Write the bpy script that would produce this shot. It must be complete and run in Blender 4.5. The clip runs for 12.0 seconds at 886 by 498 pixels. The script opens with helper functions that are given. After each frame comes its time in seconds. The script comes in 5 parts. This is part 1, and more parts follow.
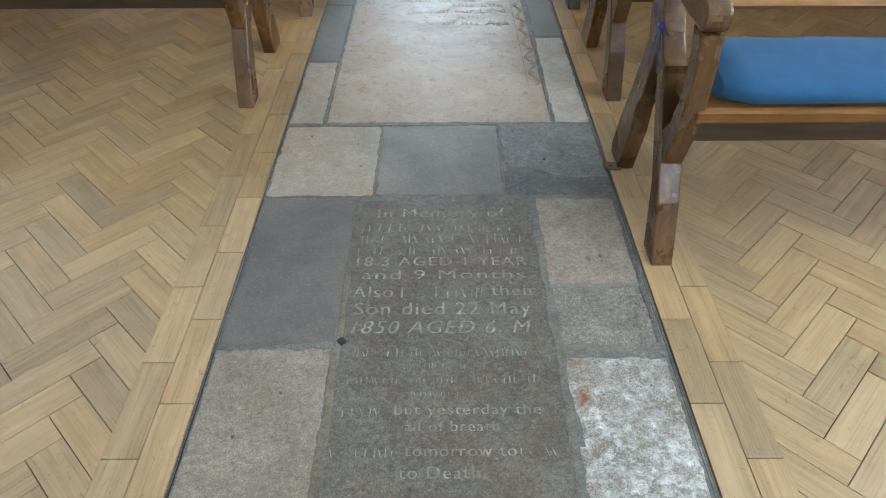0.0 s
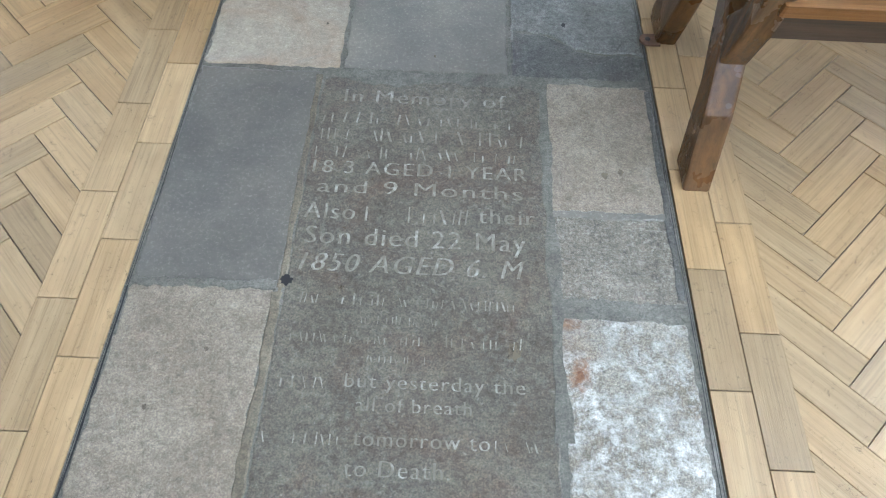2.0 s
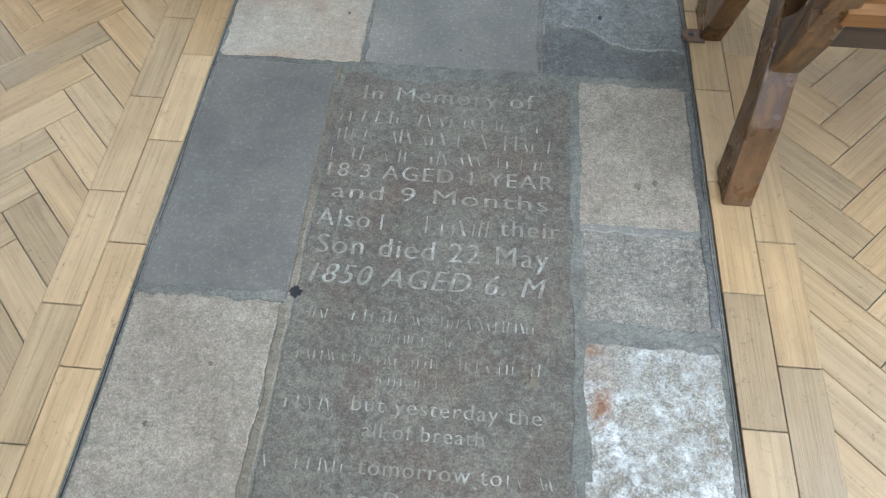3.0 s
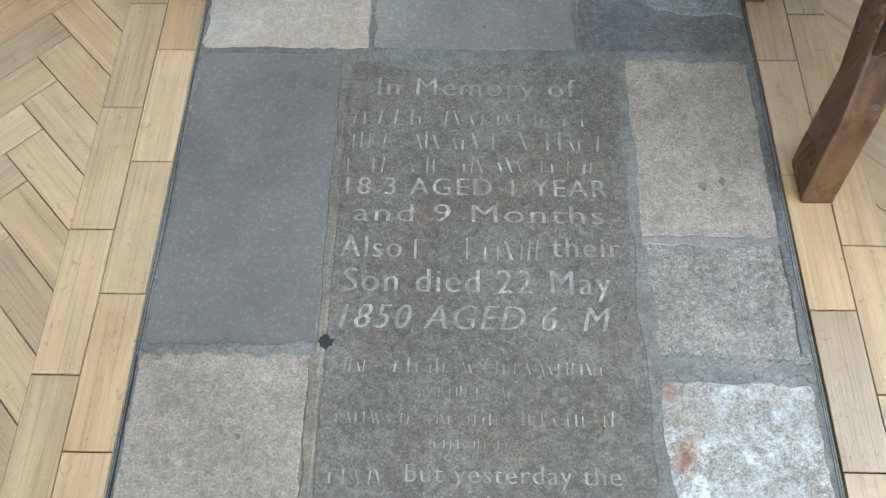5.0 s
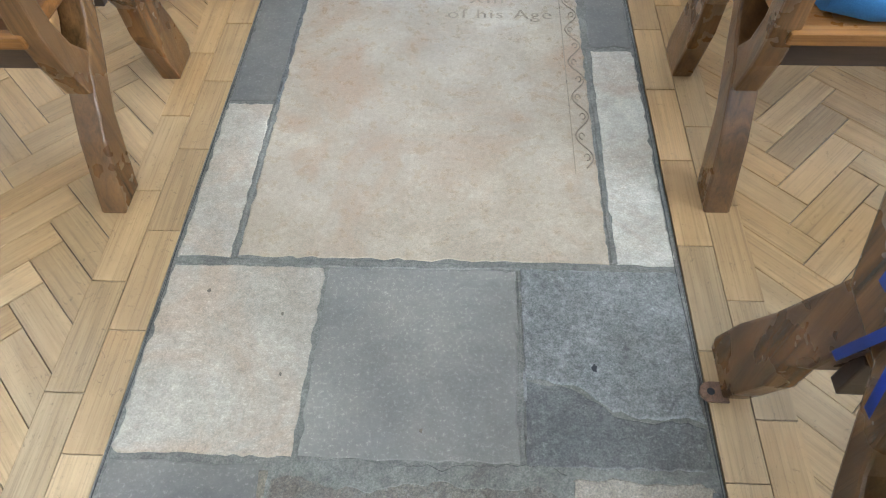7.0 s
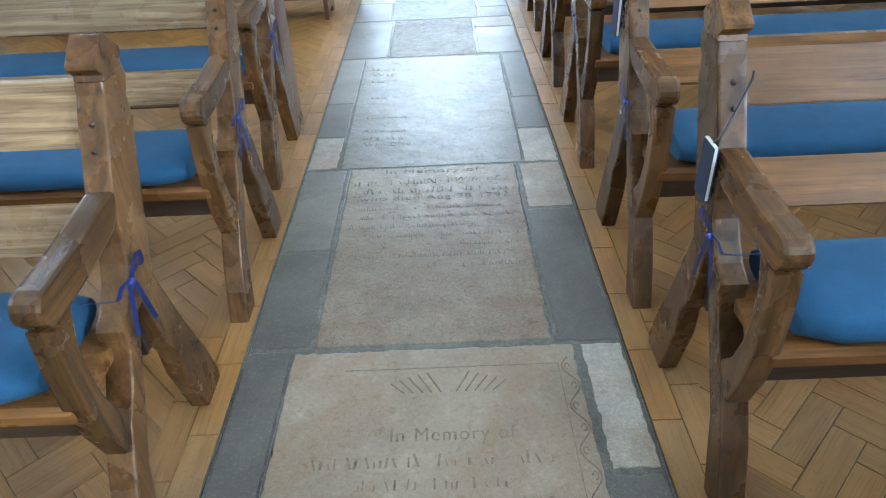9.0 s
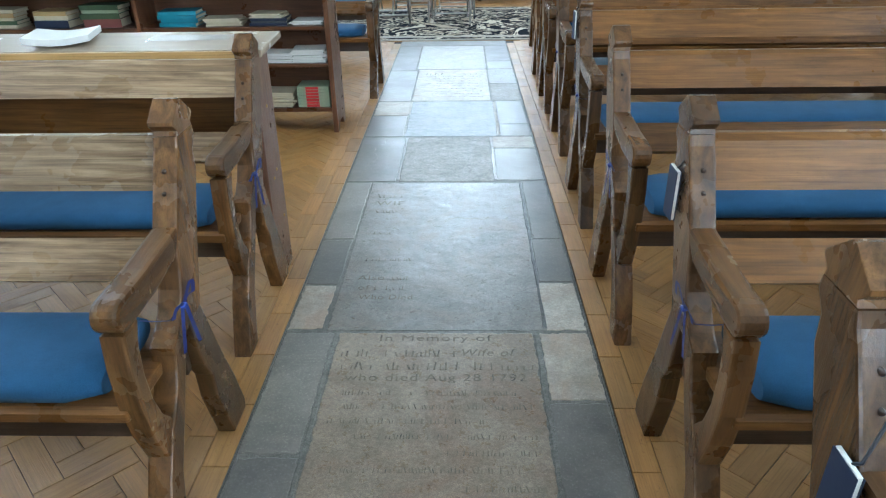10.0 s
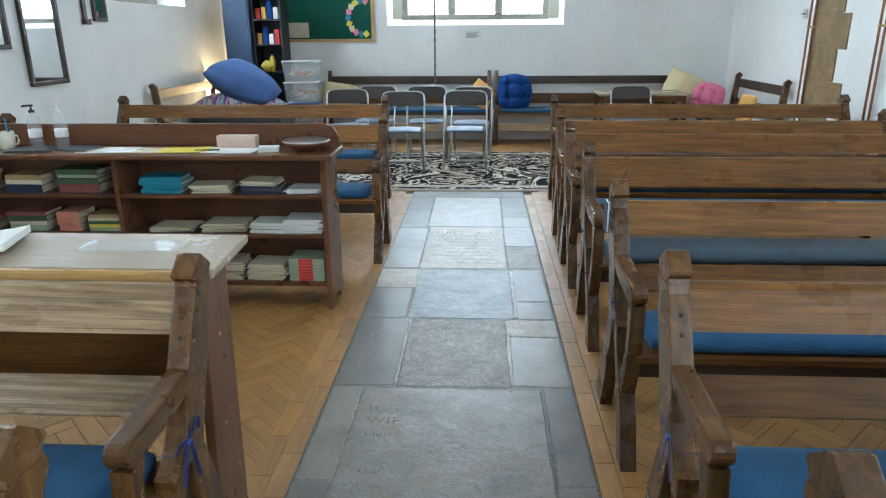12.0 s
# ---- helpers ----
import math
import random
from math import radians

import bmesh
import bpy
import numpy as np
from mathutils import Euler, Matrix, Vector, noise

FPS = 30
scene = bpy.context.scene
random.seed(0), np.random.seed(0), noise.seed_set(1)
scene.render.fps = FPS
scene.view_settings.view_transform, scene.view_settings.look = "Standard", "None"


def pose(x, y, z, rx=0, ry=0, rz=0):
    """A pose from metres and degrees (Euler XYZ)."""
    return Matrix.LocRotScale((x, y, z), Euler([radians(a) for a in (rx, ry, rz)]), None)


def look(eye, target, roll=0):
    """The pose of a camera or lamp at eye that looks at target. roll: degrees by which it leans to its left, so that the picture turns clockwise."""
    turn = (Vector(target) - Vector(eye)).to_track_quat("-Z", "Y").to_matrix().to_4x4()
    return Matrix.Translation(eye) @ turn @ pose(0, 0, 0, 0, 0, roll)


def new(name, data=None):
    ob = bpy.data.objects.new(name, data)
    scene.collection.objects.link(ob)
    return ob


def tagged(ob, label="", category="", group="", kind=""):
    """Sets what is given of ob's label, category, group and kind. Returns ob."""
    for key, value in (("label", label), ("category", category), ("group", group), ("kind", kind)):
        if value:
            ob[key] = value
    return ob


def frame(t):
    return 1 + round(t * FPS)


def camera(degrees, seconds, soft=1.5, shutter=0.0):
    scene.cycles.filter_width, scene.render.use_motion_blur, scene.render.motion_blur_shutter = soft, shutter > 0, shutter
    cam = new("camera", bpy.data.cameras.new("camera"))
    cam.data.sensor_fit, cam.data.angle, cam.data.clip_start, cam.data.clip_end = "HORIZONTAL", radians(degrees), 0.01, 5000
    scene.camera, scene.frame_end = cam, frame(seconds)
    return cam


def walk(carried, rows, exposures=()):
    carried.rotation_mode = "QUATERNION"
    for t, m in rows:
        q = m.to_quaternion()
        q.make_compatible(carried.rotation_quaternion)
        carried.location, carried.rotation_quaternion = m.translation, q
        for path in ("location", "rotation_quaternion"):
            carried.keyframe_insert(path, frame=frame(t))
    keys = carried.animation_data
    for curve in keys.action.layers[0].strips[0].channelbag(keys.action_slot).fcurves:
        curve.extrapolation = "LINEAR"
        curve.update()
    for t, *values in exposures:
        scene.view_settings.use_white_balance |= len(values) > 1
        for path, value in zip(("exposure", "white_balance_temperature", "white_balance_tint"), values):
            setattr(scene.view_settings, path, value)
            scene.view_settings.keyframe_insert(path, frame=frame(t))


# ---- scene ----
cam = camera(66.7, 12.0, soft=1.15)
PATH = [
    (0, (-0.001, -1.628, 1.199), (0.008, -0.116, -0.11), -0.1),
    (0.5, (0.012, -1.477, 1.156), (0.028, -0.069, -0.264), 0.4),
    (1, (0.001, -1.361, 1.139), (0.047, -0.102, -0.415), 0.4),
    (1.5, (0.025, -1.266, 1.119), (0.036, -0.11, -0.513), 1.9),
    (2, (0.057, -1.2, 1.108), (0.061, -0.119, -0.574), 2.8),
    (2.5, (0.077, -1.145, 1.099), (0.027, -0.104, -0.608), 1.5),
    (2.7, (0.082, -1.126, 1.098), (-0.01, -0.098, -0.615), 0.1),
    (4.3, (0.003, -0.915, 1.022), (-0.032, -0.091, -0.8), -0.8),
    (4.5, (-0.016, -0.892, 1.023), (-0.047, -0.087, -0.808), -0.9),
    (5, (-0.039, -0.858, 1.026), (-0.062, -0.06, -0.807), -0.6),
    (5.5, (-0.012, -0.794, 1.042), (-0.091, -0.013, -0.797), -1.7),
    (6, (0.052, -0.709, 1.064), (-0.082, 0.156, -0.734), -4.2),
    (6.5, (0.1, -0.605, 1.107), (-0.053, 0.402, -0.614), -3.9),
    (7, (0.098, -0.382, 1.148), (0.019, 0.799, -0.464), -1.7),
    (7.5, (0.058, -0.146, 1.2), (0.009, 1.141, -0.33), -2.0),
    (7.7, (0.063, -0.039, 1.202), (-0.023, 1.303, -0.279), -3.4),
    (9.3, (0.06, 0.771, 1.314), (0.066, 2.455, 0.236), -2.1),
    (9.5, (0.064, 0.884, 1.315), (0.07, 2.59, 0.27), -0.8),
    (10, (0.094, 1.17, 1.345), (0.034, 2.937, 0.41), -1.0),
    (10.5, (0.048, 1.438, 1.372), (0.065, 3.266, 0.561), -1.8),
    (11, (0.048, 1.595, 1.42), (0.077, 3.474, 0.735), -3.2),
    (11.5, (0.111, 1.727, 1.455), (0.073, 3.637, 0.862), -0.9),
    (12, (0.117, 1.847, 1.484), (0.008, 3.748, 0.87), -0.4),
]
EXPOSURES = [(0, -0.4, 5800, 6), (0.7, -0.08, 5650, 6), (1.5, -0.04, 5560, 7), (2.7, 0.0, 5540, 7), (5.5, 0.14, 5520, 7), (7, 0.38, 5650, 7), (7.7, 0.32, 5550, 6), (9.3, 0.0, 5400, 2), (10, -0.08, 5420, 1), (11, -0.24, 5530, 1), (12, -0.44, 5670, 2)]
walk(cam, [(t, look(eye, target, roll)) for t, eye, target, roll in PATH], EXPOSURES)

# ---- world and light ----
ROOM_L, ROOM_R, ROOM_B, ROOM_F, CEIL = -3.55, 3.5, 11.65, -4.6, 4.4
world = bpy.data.worlds.new("sky")
scene.world = world
world.use_nodes = True
wn = world.node_tree.nodes
sky = wn.new("ShaderNodeTexSky")
sky.sky_type, sky.sun_disc, sky.sun_elevation, sky.sun_rotation = "NISHITA", False, radians(48), radians(200)
wn["Background"].inputs[1].default_value = 0.12
world.node_tree.links.new(sky.outputs[0], wn["Background"].inputs[0])


def window_light(name, eye, target, width, height, watts, colour=(0.89, 0.95, 1.0)):
    """Daylight standing just outside a window's opening."""
    data = bpy.data.lights.new(name, "AREA")
    data.shape, data.size, data.size_y, data.energy, data.color = "RECTANGLE", width, height, watts, colour
    ob = new(name, data)
    ob.matrix_world = look(eye, target)
    return ob


BACK_WIN = (-1.2, 1.23, 1.57, 3.5)          # x0, x1, sill, head
SIDE_WINS_L = ((8.75, 10.5), (4.7, 6.4), (1.2, 3.0))
SIDE_WINS_R = ((5.0, 6.7), (1.9, 3.5), (-1.5, 0.3))
SIDE_Z = (1.8, 3.6)
window_light("daylight_back", (0.015, ROOM_B + 0.62, 2.55), (0.015, 0, 2.1), 2.4, 1.9, 265)
for (y0, y1), watts in zip(SIDE_WINS_L, (190, 170, 60)):
    window_light("daylight_side", (ROOM_L - 0.62, (y0 + y1) / 2, 2.7), (0, (y0 + y1) / 2, 2.2), y1 - y0, 1.8, watts)
for (y0, y1), watts in zip(SIDE_WINS_R, (10, 60, 280)):
    window_light("daylight_side", (ROOM_R + 0.62, (y0 + y1) / 2, 2.7), (0, (y0 + y1) / 2, 2.2), y1 - y0, 1.8, watts)
window_light("daylight_front", (1.2, ROOM_F - 0.62, 2.9), (0.6, 4, 1.3), 2.2, 2.2, 260)
corner_lamp = bpy.data.lights.new("corner_lamp_bulb", "POINT")
corner_lamp.energy, corner_lamp.color, corner_lamp.shadow_soft_size = 34, (1.0, 0.68, 0.32), 0.05
new("corner_lamp_bulb", corner_lamp).location = (-3.34, 10.98, 0.72)


# ---- materials ----
class Nodes:
    def __init__(self, name, rough=0.5, metal=0.0):
        self.mat = bpy.data.materials.new(name)
        self.mat.use_nodes = True
        self.tree = self.mat.node_tree
        self.bsdf = self.tree.nodes["Principled BSDF"]
        self.bsdf.inputs["Roughness"].default_value = rough
        self.bsdf.inputs["Metallic"].default_value = metal

    def add(self, kind, **values):
        node = self.tree.nodes.new(kind)
        for key, value in values.items():
            node.inputs[key.replace("_", " ")].default_value = value
        return node

    def link(self, a, b):
        self.tree.links.new(a, b)

    def coord(self, scale=(1, 1, 1), source="Object", shift=None):
        tc = self.tree.nodes.new("ShaderNodeTexCoord")
        m = self.tree.nodes.new("ShaderNodeMapping")
        m.inputs["Scale"].default_value = scale
        self.link(tc.outputs[source], m.inputs["Vector"])
        if shift is not None:
            mul = self.add("ShaderNodeVectorMath")
            mul.operation = "SCALE"
            mul.inputs[0].default_value = (7.3, 3.1, 5.7)
            self.link(shift, mul.inputs["Scale"])
            self.link(mul.outputs[0], m.inputs["Location"])
        return m.outputs[0]

    def noise(self, vec, scale, detail=4.0, rough=0.55, distort=0.0):
        n = self.add("ShaderNodeTexNoise", Scale=scale, Detail=detail, Roughness=rough, Distortion=distort)
        self.link(vec, n.inputs["Vector"])
        return n.outputs["Fac"]

    def ramp(self, fac, stops):
        r = self.tree.nodes.new("ShaderNodeValToRGB")
        while len(r.color_ramp.elements) < len(stops):
            r.color_ramp.elements.new(0.5)
        for el, (pos, col) in zip(r.color_ramp.elements, stops):
            el.position = pos
            el.color = (*col, 1) if len(col) == 3 else col
        self.link(fac, r.inputs[0])
        return r.outputs[0]

    def mix(self, fac, a, b, mode="MIX"):
        m = self.tree.nodes.new("ShaderNodeMix")
        m.data_type, m.blend_type = "RGBA", mode
        for value, socket in ((fac, m.inputs[0]), (a, m.inputs[6]), (b, m.inputs[7])):
            if isinstance(value, (int, float)):
                socket.default_value = value
            elif isinstance(value, tuple):
                socket.default_value = (*value, 1)
            else:
                self.link(value, socket)
        return m.outputs[2]

    def ranged(self, fac, a, b, c, d):
        r = self.tree.nodes.new("ShaderNodeMapRange")
        for i, v in enumerate((a, b, c, d)):
            r.inputs[i + 1].default_value = v
        self.link(fac, r.inputs[0])
        return r.outputs[0]

    def bump(self, height, strength, distance=0.002, chain=None):
        b = self.add("ShaderNodeBump", Strength=strength, Distance=distance)
        self.link(height, b.inputs["Height"])
        if chain is not None:
            self.link(chain, b.inputs["Normal"])
        return b.outputs[0]

    def done(self, colour, rough=None, normal=None):
        if isinstance(colour, tuple):
            self.bsdf.inputs["Base Color"].default_value = (*colour, 1)
        else:
            self.link(colour, self.bsdf.inputs["Base Color"])
        if rough is not None:
            self.link(rough, self.bsdf.inputs["Roughness"])
        if normal is not None:
            self.link(normal, self.bsdf.inputs["Normal"])
        return self.mat


def grey(v):
    return (v, v, v)


def stone(name, dark, light, stain, spot=None, spots=0.0, rough=(0.3, 0.5), worn=0.5, grain=1.0, flow=0.0, tint=0.86, rust=(), spot_scale=75):
    """Worn paving stone: two tones in large clouds, fine grain, pits, and gloss that varies with wear."""
    n = Nodes(name)
    v = n.coord()
    cloud = n.noise(v, 4.5, 6, 0.62, 0.4)
    mid = n.noise(v, 26, 8, 0.78)
    fine = n.noise(v, 260, 4, 0.85)
    grit = n.noise(v, 85, 6, 0.8, 0.5)
    col = n.mix(n.ranged(cloud, 0.36, 0.64, 0, 1), dark, light)
    blot = n.noise(v, 12, 5, 0.7, 0.8)
    col = n.mix(n.ranged(blot, 0.5, 0.68, 0, 0.08 if grain < 0.6 else min(0.5, 0.5 * grain)), col, n.mix(1.0, col, (0.66, 0.6, 0.55), "MULTIPLY"))
    col = n.mix(n.ranged(blot, 0.48, 0.3, 0, 0.45), col, n.mix(1.0, col, grey(1.35), "MULTIPLY"))
    col = n.mix(n.ranged(n.noise(v, 3.0, 6, 0.65, 1.4), 0.48, 0.66, 0, 0.85), col, stain)
    col = n.mix(n.ranged(mid, 0.35, 0.65, 0.0, 0.62 * grain), col, n.mix(1.0, col, grey(0.62), "MULTIPLY"))
    col = n.mix(n.ranged(fine, 0.42, 0.6, 0.0, 0.75 * grain), col, n.mix(1.0, col, grey(0.5), "MULTIPLY"))
    col = n.mix(n.ranged(grit, 0.5, 0.66, 0.0, 0.6 * grain), col, n.mix(1.0, col, grey(0.5), "MULTIPLY"))
    col = n.mix(n.ranged(grit, 0.5, 0.36, 0.0, 0.5 * grain), col, n.mix(1.0, col, grey(1.5), "MULTIPLY"))
    if flow:
        w = n.coord((3, 16, 3))
        rot = n.tree.nodes[-1]
        rot.inputs["Rotation"].default_value = (0, 0, radians(-24))
        f = n.noise(w, 1.6, 5, 0.6, 0.6)
        col = n.mix(n.ranged(f, 0.4, 0.62, 0, flow), col, n.mix(1.0, col, grey(0.55), "MULTIPLY"))
    if spot:
        s = n.noise(v, spot_scale, 9, 0.85, 0.15)
        big = n.ranged(n.noise(v, 7, 3, 0.6), 0.35, 0.6, 0.35, 1)
        mul = n.add("ShaderNodeMath")
        mul.operation = "MULTIPLY"
        n.link(n.ranged(s, 0.56 - 0.1 * spots, 0.64, 0, min(1, spots)), mul.inputs[0])
        n.link(big, mul.inputs[1])
        col = n.mix(mul.outputs[0], col, spot)
    pit = n.add("ShaderNodeTexVoronoi", Scale=38.0)
    n.link(v, pit.inputs["Vector"])
    hole = n.ranged(pit.outputs["Distance"], 0.05, 0.13, 1, 0)
    gate = n.add("ShaderNodeMath")
    gate.operation = "MULTIPLY"
    n.link(hole, gate.inputs[0])
    n.link(n.ranged(n.noise(v, 9, 2), 0.55, 0.66, 0, 0.0 if grain < 0.6 else 0.8 * min(1.0, grain * grain)), gate.inputs[1])
    col = n.mix(gate.outputs[0], col, n.mix(1.0, col, grey(0.4), "MULTIPLY"))
    scr = n.noise(n.coord((1.0, 2.2, 1.0)), 48, 2, 0.5, 4.0)
    col = n.mix(n.ranged(scr, 0.61, 0.66, 0, 0.0 if grain < 0.6 else 0.4), col, n.mix(1.0, col, grey(1.7), "MULTIPLY"))
    chalk = n.noise(v, 150, 5, 0.9, 0.3)
    col = n.mix(n.ranged(chalk, 0.6, 0.7, 0, 0.6 * grain), col, n.mix(1.0, col, grey(1.9), "MULTIPLY"))
    for cx, cy, rx, ry, strength in rust:
        place = n.add("ShaderNodeMapping")
        place.inputs["Location"].default_value = (-cx / rx, -cy / ry, 0)
        place.inputs["Scale"].default_value = (1 / rx, 1 / ry, 0)
        n.link(v, place.inputs["Vector"])
        away = n.add("ShaderNodeVectorMath")
        away.operation = "LENGTH"
        n.link(place.outputs[0], away.inputs[0])
        ragged = n.add("ShaderNodeMath")
        ragged.operation = "MULTIPLY_ADD"
        ragged.inputs[1].default_value = 2.6
        n.link(n.noise(v, 42, 6, 0.75, 0.8), ragged.inputs[0])
        n.link(away.outputs["Value"], ragged.inputs[2])
        brown = n.mix(n.ranged(grit, 0.4, 0.62, 0, 1), (0.3, 0.15, 0.07), (0.15, 0.065, 0.03))
        col = n.mix(n.ranged(ragged.outputs[0], 1.55, 2.35, strength, 0), col, brown)
    col = n.mix(1.0, col, grey(tint), "MULTIPLY")
    rg = n.ranged(mid, 0.32, 0.7, rough[0] - 0.06, rough[1] - 0.02)
    b = n.bump(n.noise(v, 3.6, 3, 0.5), 0.7 * worn, 0.012)
    b = n.bump(blot, 0.35 * worn, 0.006, b)
    b = n.bump(mid, 0.2 * worn, 0.003, b)
    b = n.bump(grit, 0.22 * worn, 0.0012, b)
    b = n.bump(fine, 0.15, 0.0008, b)
    return n.done(col, rg, b)


def worn_cut(name, flat, cut):
    """Shallow carving, rubbed away in places."""
    n = Nodes(name, 0.65)
    v = n.coord((1.0, 0.6, 1.0))
    rubbed = n.mix(n.ranged(n.noise(v, 70, 6, 0.8), 0.46, 0.62, 0, 1), flat, cut)
    return n.done(n.mix(n.ranged(n.noise(v, 11, 3, 0.6), 0.42, 0.62, 0, 0.75), rubbed, flat))


def slate(name, dark, light, dusty, rough=(0.28, 0.46)):
    """Smooth riven slate: soft clouds, a pale worn bloom, fine specks and a few hairline scratches."""
    n = Nodes(name)
    v = n.coord()
    cloud = n.noise(v, 5.0, 5, 0.6, 0.3)
    bloom = n.noise(v, 2.2, 4, 0.6, 0.6)
    soft = n.noise(v, 34, 5, 0.65)
    speck = n.noise(v, 120, 5, 0.85)
    lines = n.noise(n.coord((1.0, 14.0, 1.0)), 6.0, 3, 0.6, 0.8)
    col = n.mix(n.ranged(cloud, 0.34, 0.66, 0, 1), dark, light)
    col = n.mix(n.ranged(bloom, 0.42, 0.66, 0, 1.0), col, dusty)
    col = n.mix(n.ranged(soft, 0.35, 0.68, 0, 0.5), col, n.mix(1.0, col, grey(0.72), "MULTIPLY"))
    col = n.mix(n.ranged(speck, 0.54, 0.66, 0, 0.9), col, n.mix(1.0, col, grey(1.9), "MULTIPLY"))
    col = n.mix(n.ranged(speck, 0.44, 0.32, 0, 0.5), col, n.mix(1.0, col, grey(0.55), "MULTIPLY"))
    col = n.mix(n.ranged(lines, 0.7, 0.74, 0, 0.35), col, n.mix(1.0, col, grey(1.5), "MULTIPLY"))
    scuff = n.noise(v, 7.0, 6, 0.8, 2.2)
    col = n.mix(n.ranged(scuff, 0.6, 0.68, 0, 0.5), col, n.mix(1.0, col, grey(1.45), "MULTIPLY"))
    b = n.bump(n.noise(v, 4.2, 3, 0.5), 0.4, 0.01)
    b = n.bump(soft, 0.12, 0.003, b)
    b = n.bump(speck, 0.12, 0.0008, b)
    return n.done(col, n.ranged(cloud, 0.3, 0.7, rough[0], rough[1]), b)


SLATE = slate("blue_grey_slate", (0.1, 0.092, 0.083), (0.136, 0.124, 0.108), (0.168, 0.152, 0.13))
SLATE_MID = slate("grey_slate", (0.142, 0.131, 0.114), (0.19, 0.175, 0.152), (0.25, 0.228, 0.19))
SLATE_SPECK = stone("blue_grey_chipped_stone", (0.21, 0.205, 0.188), (0.31, 0.304, 0.28), (0.2, 0.19, 0.165), (0.44, 0.44, 0.42), 0.6, (0.32, 0.6), 0.8, 1.3)
SLATE_CHIP = stone("dark_flaked_stone", (0.1, 0.097, 0.09), (0.19, 0.184, 0.17), (0.15, 0.14, 0.12), (0.36, 0.35, 0.33), 0.5, (0.36, 0.62), 1.2, 1.2)
PALE_GREY = stone("pale_grey_ledger_stone", (0.33, 0.31, 0.275), (0.44, 0.415, 0.37), (0.36, 0.32, 0.27), rough=(0.3, 0.5), worn=0.6, grain=0.6)
LEDGER = stone("olive_grey_ledger_stone", (0.155, 0.13, 0.1), (0.255, 0.226, 0.176), (0.19, 0.13, 0.092), (0.34, 0.33, 0.3), 0.55, (0.3, 0.52), 0.7, 1.4)
BEIGE = stone("beige_limestone", (0.4, 0.335, 0.26), (0.53, 0.465, 0.375), (0.5, 0.36, 0.25), rough=(0.35, 0.6), worn=0.5, grain=0.7)
BEIGE_GREY = stone("grey_beige_limestone", (0.335, 0.274, 0.205), (0.43, 0.365, 0.283), (0.3, 0.238, 0.175), (0.46, 0.43, 0.37), 0.4, (0.46, 0.68), 0.6, 1.1)
BUFF = stone("buff_ledger_stone", (0.4, 0.315, 0.225), (0.5, 0.41, 0.305), (0.42, 0.285, 0.185), rough=(0.26, 0.46), worn=0.75, grain=0.55)
BUFF_BROWN = stone("brown_buff_ledger_stone", (0.29, 0.222, 0.15), (0.41, 0.328, 0.235), (0.3, 0.19, 0.12), rough=(0.26, 0.48), worn=0.9, grain=0.85)
BUFF_GREY = stone("grey_buff_ledger_stone", (0.23, 0.215, 0.185), (0.33, 0.31, 0.27), (0.28, 0.225, 0.175), rough=(0.27, 0.5), worn=0.9, grain=0.9)
PALE = stone("pale_limestone", (0.5, 0.445, 0.36), (0.66, 0.61, 0.515), (0.48, 0.37, 0.27), rough=(0.42, 0.66), worn=0.5, grain=0.7)
SPECK = stone("speckled_grey_stone", (0.26, 0.226, 0.178), (0.37, 0.327, 0.262), (0.22, 0.185, 0.14), (0.52, 0.5, 0.44), 0.65, (0.42, 0.68), 1.1, 1.6)
FLAKY = stone("flaking_whitened_stone", (0.34, 0.3, 0.235), (0.52, 0.48, 0.4), (0.28, 0.23, 0.165), (0.86, 0.85, 0.82), 1.0, (0.45, 0.75), 1.4, 1.6, rust=((0.312, -0.735, 0.021, 0.034, 1.0), (0.293, -0.638, 0.03, 0.022, 0.75), (0.305, -0.685, 0.05, 0.085, 0.22)), spot_scale=26)
RIVEN = stone("riven_blue_grey_stone", (0.12, 0.13, 0.135), (0.2, 0.21, 0.21), (0.15, 0.15, 0.145), rough=(0.34, 0.56), worn=1.0, flow=0.6)
MORTAR = stone("grey_mortar", (0.175, 0.165, 0.138), (0.28, 0.265, 0.228), (0.15, 0.138, 0.112), rough=(0.5, 0.7), worn=1.0)
OLD_MORTAR = stone("old_beige_mortar", (0.2, 0.165, 0.115), (0.28, 0.235, 0.17), (0.16, 0.135, 0.1), rough=(0.6, 0.8), worn=1.0)
RUST = stone("rusty_iron", (0.15, 0.075, 0.04), (0.28, 0.16, 0.1), (0.3, 0.2, 0.14), rough=(0.6, 0.8))
# Pale tone paints in the light that engraved edges catch.
CUT_LIGHT = worn_cut("lit_edge_stone", (0.19, 0.172, 0.14), (0.42, 0.41, 0.375))
CUT_SOFT = worn_cut("shallow_worn_carving", (0.25, 0.195, 0.135), (0.075, 0.055, 0.036))
# Darker than the slabs, for lettering, cracks and chips.
CUT_DARK = worn_cut("dark_cut_stone", (0.16, 0.128, 0.088), (0.042, 0.034, 0.024))
QUOIN = stone("brown_quoin_stone", (0.29, 0.185, 0.075), (0.4, 0.265, 0.115), (0.3, 0.185, 0.08), rough=(0.7, 0.9), worn=1.0)
WINDOW_STONE = stone("window_stone", (0.45, 0.41, 0.34), (0.6, 0.56, 0.48), (0.4, 0.36, 0.3), rough=(0.7, 0.9))


